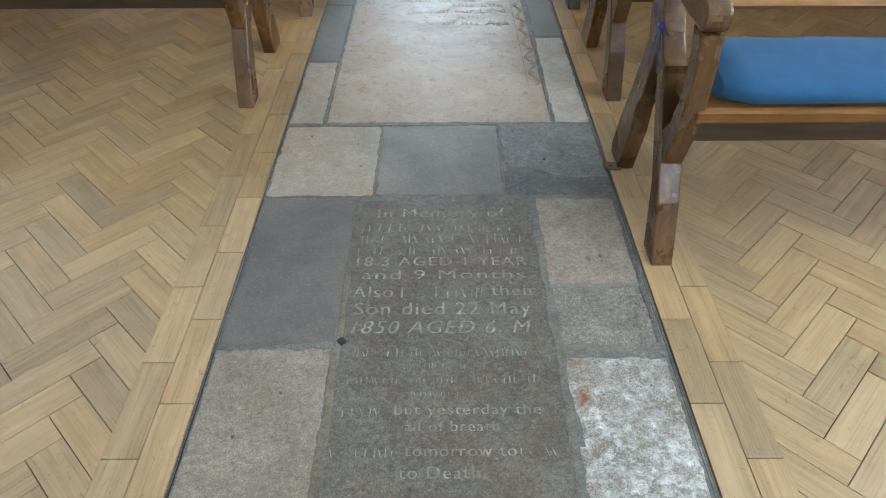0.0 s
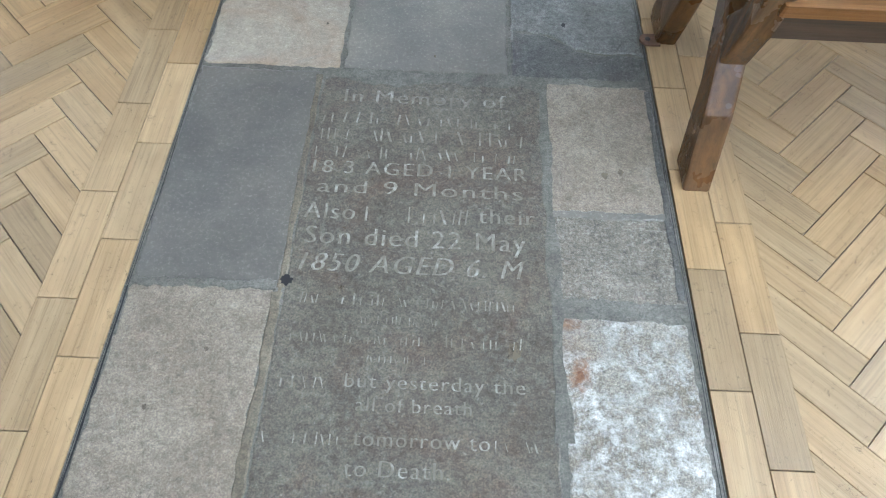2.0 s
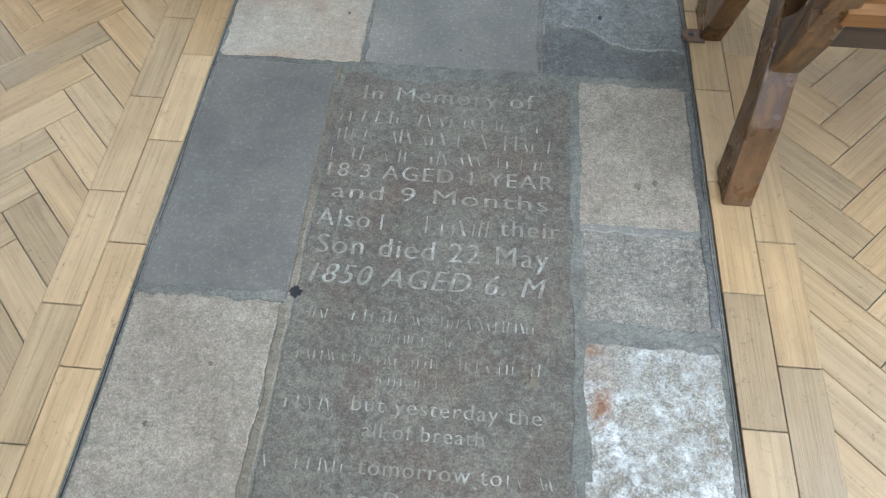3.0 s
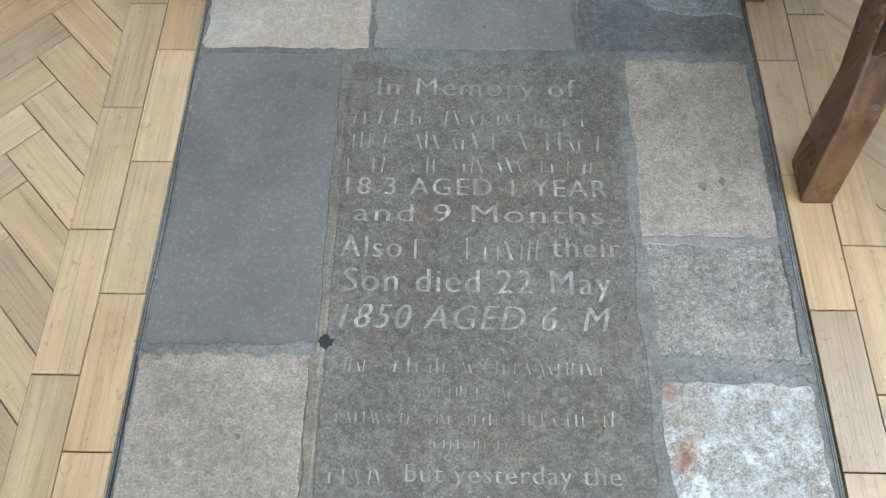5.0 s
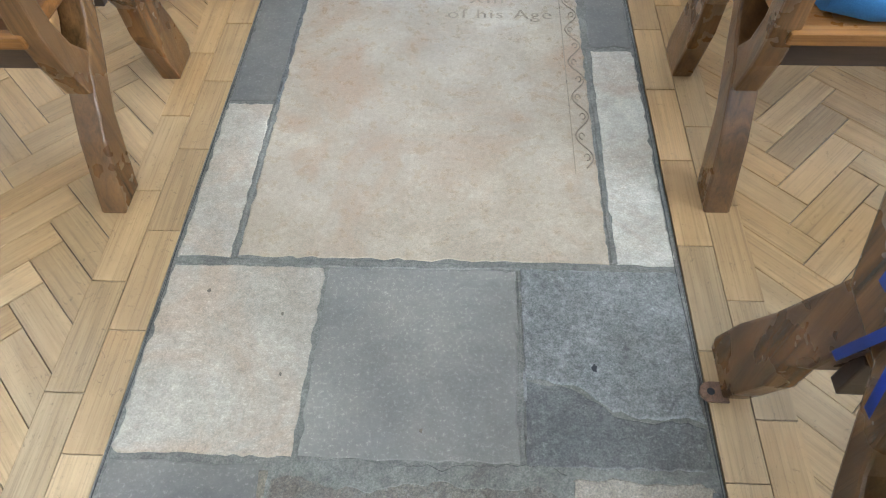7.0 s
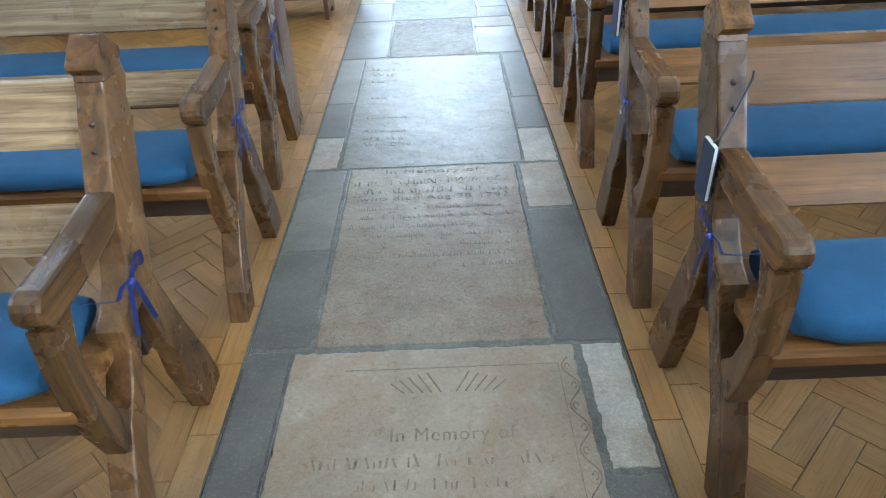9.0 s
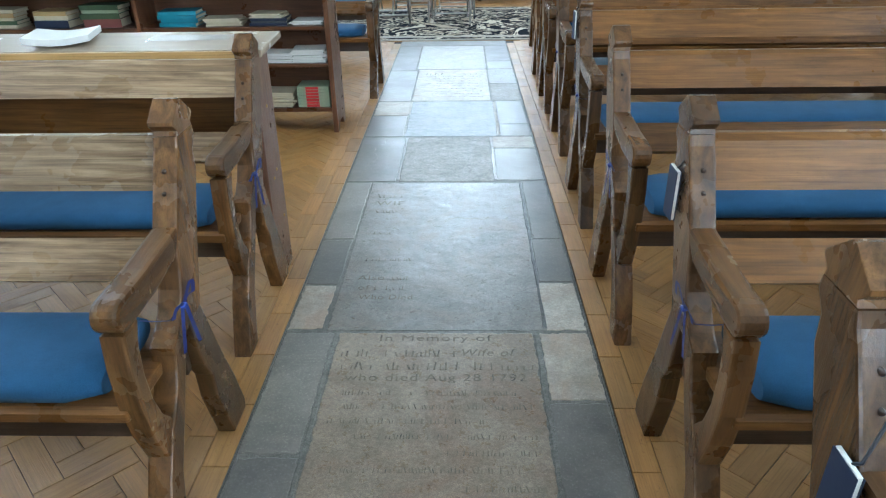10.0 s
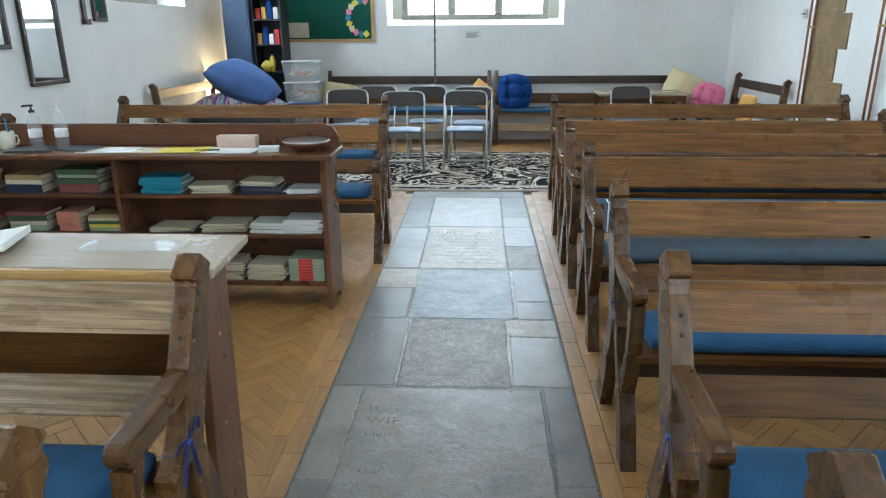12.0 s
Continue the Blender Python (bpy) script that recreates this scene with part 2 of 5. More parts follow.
def wood(name, dark, light, axis="x", source="Object", spread=0.5, random_from="object", rough=(0.3, 0.5), scratch=0.5, fine=1.0, far_tint=None, gloss=0.5, figure=0.0):
    """Timber with grain along one axis; each piece differs in tone and in the run of its grain."""
    n = Nodes(name)
    if random_from == "object":
        rnd = n.tree.nodes.new("ShaderNodeObjectInfo").outputs["Random"]
    else:
        rnd = n.tree.nodes.new("ShaderNodeNewGeometry").outputs["Random Per Island"]
    k = {"x": (1, 9, 9), "y": (9, 1, 9), "z": (9, 9, 1)}[axis]
    v = n.coord(k, source, rnd)
    g = n.noise(v, 2.6, 6, 0.62, 1.1)
    kk = tuple(1.2 if c == 1 else 90 for c in k)
    w = n.coord(kk, source, rnd)
    f = n.noise(w, 2.4, 5, 0.7, 0.25)
    plain = n.coord((1, 1, 1), source, rnd)
    cloud = n.noise(plain, 5.5, 4, 0.6)
    col = n.mix(n.ranged(g, 0.3, 0.7, 0, 1), dark, light)
    if figure:
        ring = n.add("ShaderNodeTexWave", Scale=1.5, Distortion=7.0, Detail=2.0, Detail_Scale=0.9, Detail_Roughness=0.5)
        ring.wave_type, ring.bands_direction = "BANDS", "DIAGONAL"
        n.link(n.coord(tuple(0.7 if c == 1 else 11 for c in k), source, rnd), ring.inputs["Vector"])
        col = n.mix(n.ranged(ring.outputs["Fac"], 0.25, 0.8, figure, 0), col, n.mix(1.0, col, (0.42, 0.36, 0.3), "MULTIPLY"))
    col = n.mix(n.ranged(f, 0.48, 0.66, 0, min(1.0, 0.6 * fine)), col, n.mix(1.0, col, grey(0.5), "MULTIPLY"))
    col = n.mix(n.ranged(cloud, 0.5, 0.75, 0, 0.45 * min(1.0, fine)), col, n.mix(1.0, col, grey(0.62), "MULTIPLY"))
    # Tint multiplied in farther along the aisle, broken up by noise.
    if far_tint:
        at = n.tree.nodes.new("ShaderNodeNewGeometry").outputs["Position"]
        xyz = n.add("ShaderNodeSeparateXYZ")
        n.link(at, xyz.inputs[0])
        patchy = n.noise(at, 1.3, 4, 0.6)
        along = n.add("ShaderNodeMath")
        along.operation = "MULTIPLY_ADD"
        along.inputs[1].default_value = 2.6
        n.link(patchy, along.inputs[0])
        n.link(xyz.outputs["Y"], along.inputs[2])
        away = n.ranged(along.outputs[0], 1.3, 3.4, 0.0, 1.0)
        col = n.mix(away, col, n.mix(1.0, col, far_tint, "MULTIPLY"))
    tone = n.ramp(rnd, ((0.0, grey(1 - 0.5 * spread)), (0.45, grey(1.0)), (0.75, (1.0, 0.93, 0.82)), (1.0, grey(1 + 0.32 * spread))))
    tone.node.color_ramp.interpolation = "LINEAR"
    col = n.mix(1.0, col, tone, "MULTIPLY")
    if scratch:
        s = n.noise(n.coord((2, 2, 2), source, rnd), 16, 7, 0.85, 2.0)
        col = n.mix(n.ranged(s, 0.57, 0.68, 0, scratch), col, n.mix(1.0, col, grey(0.4), "MULTIPLY"))
    rg = n.ranged(cloud, 0.3, 0.7, rough[0], rough[1])
    b = n.bump(f, 0.4, 0.0016)
    b = n.bump(n.noise(plain, 12, 2), 0.12, 0.004, b)
    n.bsdf.inputs["Specular IOR Level"].default_value = gloss
    return n.done(col, rg, b)


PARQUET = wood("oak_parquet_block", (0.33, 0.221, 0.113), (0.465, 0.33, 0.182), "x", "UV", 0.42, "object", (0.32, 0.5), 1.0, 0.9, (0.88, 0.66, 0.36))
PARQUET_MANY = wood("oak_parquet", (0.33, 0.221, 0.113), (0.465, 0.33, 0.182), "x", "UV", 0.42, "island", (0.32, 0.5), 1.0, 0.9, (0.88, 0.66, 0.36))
OAK_X = wood("dark_oak_rail", (0.115, 0.05, 0.014), (0.27, 0.124, 0.035), "x", spread=0.7, rough=(0.24, 0.42), fine=1.1, scratch=0.45, gloss=0.28, figure=0.2)
# Paler, more strongly figured boards for the four nearest left pews.
OAK_PALE = wood("pale_oak_rail", (0.2, 0.12, 0.056), (0.46, 0.325, 0.19), "x", spread=0.6, rough=(0.22, 0.4), fine=1.6, scratch=0.45, gloss=0.4, figure=0.4)
OAK_Z = wood("dark_oak_post", (0.05, 0.023, 0.0075), (0.185, 0.09, 0.03), "z", spread=0.7, rough=(0.2, 0.36), fine=1.0, scratch=0.3, gloss=0.5, figure=0.12)
OAK_Y = wood("dark_oak_arm", (0.05, 0.023, 0.0075), (0.165, 0.08, 0.026), "y", spread=0.5, rough=(0.2, 0.36), fine=0.9, scratch=0.3, gloss=0.5, figure=0.15)
OAK_BLACK = wood("very_dark_oak", (0.03, 0.018, 0.012), (0.07, 0.04, 0.024), "x", spread=0.2)
SHELF_X = wood("red_brown_shelf_wood", (0.085, 0.032, 0.014), (0.15, 0.062, 0.026), "x", spread=0.15, rough=(0.25, 0.4), scratch=0.2)
SHELF_Z = wood("red_brown_panel_wood", (0.105, 0.042, 0.02), (0.175, 0.078, 0.036), "z", spread=0.15, rough=(0.25, 0.4), scratch=0.2)
DESK = wood("pale_desk_wood", (0.36, 0.285, 0.2), (0.4, 0.32, 0.225), "x", spread=0.05, fine=0.25, rough=(0.24, 0.28), scratch=0.0)
PINE = wood("yellow_pine_edge", (0.42, 0.25, 0.09), (0.55, 0.36, 0.15), "x", spread=0.1)
PALE_WOOD = wood("pale_bench_wood", (0.4, 0.28, 0.17), (0.5, 0.37, 0.24), "x", spread=0.2)


def plain(name, colour, rough=0.6, metal=0.0, vary=0.25, scale=14.0, bump=0.15, cloth=False):
    n = Nodes(name, rough, metal)
    v = n.coord()
    c = n.noise(v, scale, 4, 0.6)
    col = n.mix(n.ranged(c, 0.3, 0.7, 0, vary), colour, tuple(0.55 * x for x in colour))
    f = n.noise(v, 420 if cloth else 120, 2)
    if cloth:
        col = n.mix(n.ranged(f, 0.35, 0.65, 0, 0.3), col, tuple(min(1, 1.5 * x) for x in colour))
        n.bsdf.inputs["Sheen Weight"].default_value = 0.06
        n.bsdf.inputs["Specular IOR Level"].default_value = 0.15
    b = n.bump(f, bump, 0.001)
    b = n.bump(n.noise(v, 7, 3), bump, 0.01, b)
    return n.done(col, None, b)


BLUE = plain("blue_cushion_cloth", (0.028, 0.088, 0.18), 0.85, cloth=True, vary=0.45, bump=0.25)
BLUE_BACK = plain("slate_blue_leathercloth", (0.05, 0.085, 0.12), 0.42, vary=0.3)
ROYAL = plain("royal_blue_cloth", (0.01, 0.05, 0.2), 0.9, cloth=True)
DENIM = plain("blue_denim_cloth", (0.075, 0.13, 0.3), 0.9, cloth=True, vary=0.5)
RIBBON = plain("navy_ribbon", (0.025, 0.05, 0.26), 0.45)
CREAM = plain("cream_cloth", (0.6, 0.5, 0.3), 0.9, cloth=True)
PINK = plain("pink_cloth", (0.7, 0.2, 0.32), 0.9, cloth=True)
ORANGE = plain("orange_yellow_cloth", (0.6, 0.34, 0.1), 0.9, cloth=True)
PAPER = plain("white_paper", (0.72, 0.71, 0.67), 0.7, vary=0.1)
PAPER_OLD = plain("cream_paper", (0.55, 0.48, 0.34), 0.75, vary=0.3)
YELLOW = plain("yellow_paper", (0.62, 0.5, 0.06), 0.6, vary=0.1)
TEAL = plain("teal_cover", (0.02, 0.2, 0.28), 0.5, vary=0.2)
GREEN = plain("dark_green_cover", (0.05, 0.085, 0.04), 0.6)
SAGE = plain("sage_cover", (0.3, 0.36, 0.24), 0.6)
RED = plain("red_cover", (0.5, 0.03, 0.03), 0.5)
MAROON = plain("maroon_cover", (0.2, 0.06, 0.05), 0.6)
NAVY = plain("navy_cover", (0.015, 0.025, 0.06), 0.5)
GREY = plain("dark_grey_cover", (0.07, 0.075, 0.08), 0.45)
TAN = plain("tan_cover", (0.36, 0.24, 0.1), 0.6)
SALMON = plain("salmon_cover", (0.5, 0.2, 0.13), 0.6)
BLACK = plain("black_paint", (0.012, 0.012, 0.014), 0.5)
BOARD_GREEN = plain("green_baize", (0.012, 0.075, 0.05), 0.9, cloth=True)
CABINET_BLUE = plain("slate_blue_cabinet_paint", (0.05, 0.085, 0.16), 0.45)
STEEL = plain("brushed_steel", (0.55, 0.55, 0.55), 0.28, 1.0, 0.1)
BROWN_PLASTIC = plain("brown_vinyl", (0.035, 0.023, 0.019), 0.42)
SEAT_GREY = plain("blue_grey_vinyl", (0.2, 0.25, 0.33), 0.4)
COPPER = plain("copper_pipe", (0.3, 0.13, 0.065), 0.5, 0.8, 0.4)
CERAMIC = plain("cream_ceramic", (0.62, 0.58, 0.45), 0.2, vary=0.05, bump=0.03)
ROPE = plain("rope_hemp", (0.16, 0.13, 0.1), 0.9)
BRASS = plain("brass", (0.5, 0.34, 0.12), 0.3, 1.0, 0.2)
BED = plain("dark_floor_bed", (0.022, 0.014, 0.008), 0.8)
CEILING = plain("white_ceiling", (0.7, 0.69, 0.66), 0.9, vary=0.1, scale=2)
LEAD = plain("window_lead", (0.2, 0.2, 0.19), 0.5, 0.6)


def plaster():
    n = Nodes("limewashed_plaster", 0.85)
    v = n.coord()
    col = n.mix(n.ranged(n.noise(v, 1.1, 5, 0.6), 0.35, 0.7, 0, 1), (0.8, 0.795, 0.77), (0.71, 0.705, 0.675))
    col = n.mix(n.ranged(n.noise(v, 9, 6, 0.7, 0.8), 0.58, 0.74, 0, 0.35), col, (0.5, 0.47, 0.41))
    b = n.bump(n.noise(v, 3.2, 4), 0.5, 0.03)
    b = n.bump(n.noise(v, 40, 3), 0.25, 0.004, b)
    return n.done(col, None, b)


PLASTER = plaster()


def see_through(name, tint, rough=0.02, clear=0.75, alpha=1.0):
    n = Nodes(name, rough)
    n.bsdf.inputs["Base Color"].default_value = (*tint, 1)
    n.bsdf.inputs["Transmission Weight"].default_value = clear
    n.bsdf.inputs["IOR"].default_value = 1.45
    n.bsdf.inputs["Alpha"].default_value = alpha
    return n.mat


GLASS = see_through("window_glass", (0.95, 0.97, 1.0), 0.05, 1.0)
CLEAR = see_through("clear_plastic", (0.8, 0.83, 0.84), 0.12, 0.0, 0.16)
MIRROR = plain("mirror_silver", (0.86, 0.88, 0.88), 0.03, 1.0, 0.02, bump=0.0)


def carpet():
    """Rug: a scrolling cream pattern on navy, with a paler border."""
    n = Nodes("patterned_rug", 0.95)
    v = n.coord()
    s = n.noise(v, 2.3, 3, 0.5, 2.0)
    scroll = n.ramp(s, ((0.4, (0.008, 0.011, 0.018)), (0.405, (0.42, 0.34, 0.25)), (0.425, (0.008, 0.011, 0.018)), (0.475, (0.008, 0.011, 0.018)), (0.48, (0.6, 0.53, 0.42)), (0.53, (0.6, 0.53, 0.42)), (0.535, (0.008, 0.011, 0.018)), (0.62, (0.008, 0.011, 0.018)), (0.625, (0.5, 0.42, 0.32))))
    b = n.bump(n.noise(v, 260, 2), 0.6, 0.004)
    n.bsdf.inputs["Specular IOR Level"].default_value = 0.05
    return n.done(n.mix(n.ranged(n.noise(v, 90, 2), 0.4, 0.6, 0, 0.35), scroll, n.mix(1.0, scroll, grey(0.6), "MULTIPLY")), None, b)


RUG_MAT = carpet()
RUG_EDGE = plain("rug_border_cream", (0.4, 0.36, 0.3), 0.95, cloth=True, vary=0.7, scale=26)


# ---- building helpers ----
def part(name, bm, material, parent, label=""):
    data = bpy.data.meshes.new(name)
    bm.normal_update()
    bm.to_mesh(data)
    bm.free()
    data.materials.append(material)
    ob = new(name, data)
    ob.parent = parent
    if label:
        ob["label"] = label
    return ob


def share(name, data, parent, m=None):
    ob = new(name, data)
    ob.parent = parent
    if m is not None:
        ob.matrix_basis = m
    return ob


def thing(name, label, category, at=(0, 0, 0), group="", kind=""):
    ob = new(name)
    ob.location = at
    ob.empty_display_size = 0.05
    return tagged(ob, label, category, group, kind)


def box(x0, x1, y0, y1, z0, z1, bevel=0.003, bm=None, segments=2):
    own = bm if bm is not None else bmesh.new()
    made = bmesh.ops.create_cube(own, size=1.0)["verts"]
    bmesh.ops.scale(own, vec=(x1 - x0, y1 - y0, z1 - z0), verts=made)
    bmesh.ops.translate(own, vec=((x0 + x1) / 2, (y0 + y1) / 2, (z0 + z1) / 2), verts=made)
    if bevel:
        edges = list({e for v in made for e in v.link_edges})
        bmesh.ops.bevel(own, geom=edges, offset=bevel, segments=segments, affect="EDGES", profile=0.6)
    return own


def prism(points, a, b, axis="x", bevel=0.004, bm=None):
    """A flat outline carried from a to b along an axis. Outline: (y, z) for x, (x, z) for y, (x, y) for z."""
    own = bm if bm is not None else bmesh.new()
    put = {"x": lambda p, d: (d, p[0], p[1]), "y": lambda p, d: (p[0], d, p[1]), "z": lambda p, d: (p[0], p[1], d)}[axis]
    lo = [own.verts.new(put(p, a)) for p in points]
    hi = [own.verts.new(put(p, b)) for p in points]
    faces = [own.faces.new(lo), own.faces.new(hi[::-1])]
    for i in range(len(points)):
        j = (i + 1) % len(points)
        faces.append(own.faces.new((lo[j], lo[i], hi[i], hi[j])))
    bmesh.ops.recalc_face_normals(own, faces=faces)
    if bevel:
        edges = list({e for f in faces[:2] for e in f.edges})
        bmesh.ops.bevel(own, geom=edges, offset=bevel, segments=2, affect="EDGES", profile=0.6)
    return own


def tube(points, radius, sides=8, bm=None, taper=None):
    own = bm if bm is not None else bmesh.new()
    pts = [Vector(p) for p in points]
    rings = []
    for i, p in enumerate(pts):
        d = (pts[min(i + 1, len(pts) - 1)] - pts[max(i - 1, 0)]).normalized()
        q = d.to_track_quat("Z", "Y")
        r = radius if taper is None else radius * taper[i]
        rings.append([own.verts.new(p + q @ Vector((r * math.cos(a), r * math.sin(a), 0))) for a in [2 * math.pi * k / sides for k in range(sides)]])
    for a, b in zip(rings, rings[1:]):
        for k in range(sides):
            own.faces.new((a[k], a[(k + 1) % sides], b[(k + 1) % sides], b[k]))
    own.faces.new(rings[0][::-1])
    own.faces.new(rings[-1])
    for f in own.faces:
        f.smooth = True
    return own


def lathe(profile, centre=(0, 0, 0), sides=24, bm=None):
    """Turned shape from (radius, height) pairs."""
    own = bm if bm is not None else bmesh.new()
    rings = []
    for r, h in profile:
        rings.append([own.verts.new((centre[0] + r * math.cos(a), centre[1] + r * math.sin(a), centre[2] + h)) for a in [2 * math.pi * k / sides for k in range(sides)]])
    for a, b in zip(rings, rings[1:]):
        for k in range(sides):
            own.faces.new((a[k], a[(k + 1) % sides], b[(k + 1) % sides], b[k])).smooth = True
    own.faces.new(rings[0][::-1])
    own.faces.new(rings[-1])
    return own


def pillow(w, d, h, m=None, puff=0.55, bm=None, n=14, seed=0.0, tuft=None):
    """A stuffed pad: w by d, h thick, edges pinched, with soft dents; optional tufts pull it in."""
    own = bm if bm is not None else bmesh.new()
    grid = {}
    for side in (1, -1):
        for i in range(n + 1):
            for j in range(n + 1):
                u, v = 2 * i / n - 1, 2 * j / n - 1
                e = (1 - abs(u) ** 3.2) * (1 - abs(v) ** 3.2)
                z = side * h / 2 * max(e, 0.0) ** puff * (0.45 + 0.55 * math.cos(u * 1.35) * math.cos(v * 1.35)) * 1.15
                z *= 1 + 0.16 * noise.noise(Vector((u * 1.7 + seed, v * 1.7, side * 3 + seed)))
                for tu, tv in tuft or ():
                    z *= 1 - 0.75 * math.exp(-((u - tu) ** 2 + (v - tv) ** 2) / 0.022)
                    z *= 1 - 0.22 * math.exp(-min(abs(u - tu), abs(v - tv)) ** 2 / 0.006)
                shrink = 1 - 0.03 * (u * u * (1 - v * v) + v * v * (1 - u * u)) - 0.02 * abs(noise.noise(Vector((u * 2 + seed, v * 2, 5.0))))
                edge = i in (0, n) or j in (0, n)
                key = (i, j, 0 if edge else side)
                if key not in grid:
                    corner = 1 - (0.22 if tuft else 0.07) * abs(u * v) ** 1.5
                    p = Vector((u * w / 2 * shrink * corner, v * d / 2 * shrink * corner, 0 if edge else z))
                    grid[key] = own.verts.new(m @ p if m else p)
        for i in range(n):
            for j in range(n):
                ks = [(i, j), (i + 1, j), (i + 1, j + 1), (i, j + 1)]
                vs = [grid[(a, b, 0 if a in (0, n) or b in (0, n) else side)] for a, b in ks]
                if side < 0:
                    vs.reverse()
                if len(set(vs)) == 4:
                    try:
                        own.faces.new(vs).smooth = True
                    except ValueError:
                        pass
    return own


# ---- the room ----
def wall_with_openings(name, along, a0, a1, inner, outer, openings, label):
    """A thick wall from a0 to a1 along x or y, with window openings (b0, b1, z0, z1) through it, splayed inwards by nothing."""
    bm = bmesh.new()
    cuts = sorted(openings)
    edges = [a0] + [v for o in cuts for v in o[:2]] + [a1]
    lo, hi = min(inner, outer), max(inner, outer)

    def block(p, q, z0, z1):
        if q - p < 1e-4 or z1 - z0 < 1e-4:
            return
        if along == "x":
            box(p, q, lo, hi, z0, z1, 0, bm)
        else:
            box(lo, hi, p, q, z0, z1, 0, bm)
    for i in range(0, len(edges), 2):
        block(edges[i], edges[i + 1], -0.2, CEIL)
    for b0, b1, z0, z1 in cuts:
        block(b0, b1, -0.2, z0)
        block(b0, b1, z1, CEIL)
    ob = part(name, bm, PLASTER, None)
    return tagged(ob, label, "wall", kind="structure")


T = 0.6
wall_with_openings("wall_back", "x", ROOM_L - T, ROOM_R + T, ROOM_B, ROOM_B + T, [BACK_WIN], "white limewashed back wall with a stone window")
wall_with_openings("wall_left", "y", ROOM_F, ROOM_B, ROOM_L, ROOM_L - T, [(a, b, *SIDE_Z) for a, b in SIDE_WINS_L], "white limewashed side wall hung with framed mirrors")
wall_with_openings("wall_right", "y", ROOM_F, ROOM_B, ROOM_R, ROOM_R + T, [(a, b, *SIDE_Z) for a, b in SIDE_WINS_R], "white limewashed side wall with stone quoins")
wall_with_openings("wall_front", "x", ROOM_L - T, ROOM_R + T, ROOM_F, ROOM_F - T, [(0.1, 2.3, 1.8, 4.0)], "plain white wall behind the chancel end")
tagged(part("ceiling", box(ROOM_L - T, ROOM_R + T, ROOM_F - T, ROOM_B + T, CEIL, CEIL + 0.2, 0), CEILING, None), "plain white ceiling above the nave", "ceiling", kind="structure")


def window(name, along, a0, a1, z0, z1, at, lights, label):
    """A stone-mullioned window of leaded panes, set in the wall's depth."""
    w = thing(name, label, "window", kind="structure")
    to = (lambda p, q, d0, d1, y0, y1: (p, q, at + d0, at + d1, y0, y1)) if along == "x" else (lambda p, q, d0, d1, y0, y1: (at + d0, at + d1, p, q, y0, y1))
    f = 0.09
    for p, q, r, s in ((a0, a0 + f, z0 + f, z1), (a1 - f, a1, z0 + f, z1), (a0, a1, z0, z0 + f), (a0 + f, a1 - f, z1 - f, z1)):
        part("window_frame", box(*to(p, q, -0.07, 0.07, r, s), 0.012), WINDOW_STONE, w)
    step = (a1 - a0 - f) / lights
    for i in range(1, lights):
        c = a0 + f / 2 + i * step
        part("mullion", box(*to(c - 0.055, c + 0.055, -0.085, 0.07, z0 + f, z1 - f), 0.025), WINDOW_STONE, w)
    for i in range(lights):
        p, q = a0 + f / 2 + i * step + 0.05, a0 + f / 2 + (i + 1) * step - 0.05
        g = part("pane", box(*to(p, q, -0.004, 0.004, z0 + f, z1 - f), 0), GLASS, w)
        g.visible_shadow = False
        n = 3
        for k in range(1, n):
            c = p + (q - p) * k / n
            part("lead_bar", box(*to(c - 0.006, c + 0.006, -0.012, -0.005, z0 + f, z1 - f), 0), LEAD, w)
        rows = 5
        for k in range(1, rows):
            z = z0 + (z1 - z0) * k / rows
            part("lead_bar", box(*to(p, q, -0.016, -0.0125, z - 0.006, z + 0.006), 0), LEAD, w)
    return w


window("window_1", "x", BACK_WIN[0] + 0.17, BACK_WIN[1] - 0.17, BACK_WIN[2] + 0.06, BACK_WIN[3], ROOM_B + 0.38, 3, "stone-mullioned leaded window in the back wall, bright with daylight")
sill = prism([(ROOM_B - 0.004, 1.572), (ROOM_B + 0.34, 1.66), (ROOM_B + 0.34, 1.572)], BACK_WIN[0], BACK_WIN[1], "x", 0)
tagged(part("window_sill", sill, PLASTER, None), "sloping white plastered sill under the back window", "sill", kind="structure")
for i, (a, b) in enumerate(SIDE_WINS_L):
    window("window_%d" % (i + 2), "y", a, b, SIDE_Z[0], SIDE_Z[1], ROOM_L - 0.42, 2, "leaded stone window high in the side wall")
for i, (a, b) in enumerate(SIDE_WINS_R):
    window("window_%d" % (i + 5), "y", a, b, SIDE_Z[0], SIDE_Z[1], ROOM_R + 0.42, 2, "leaded stone window high in the side wall")
window("window_8", "x", 0.1, 2.3, 1.8, 4.0, ROOM_F - 0.42, 3, "tall leaded stone window in the front wall")

# ---- floor: bed, stone aisle, wood block floor ----
A = 0.525                                    # half the aisle's width
END = 8.285                                  # where the stone aisle stops
floor = tagged(part("floor", box(ROOM_L, ROOM_R, ROOM_F, ROOM_B, -0.12, -0.009, 0), BED, None), "herringbone oak wood-block floor, worn and scratched", "floor", kind="structure")
aisle = thing("aisle_paving", "aisle paved with worn ledger stones and slate", "paving", kind="structure")
part("mortar_bed", box(-A - 0.0065, A + 0.0065, ROOM_F + 0.01, END, -0.0088, -0.0013, 0), MORTAR, aisle)


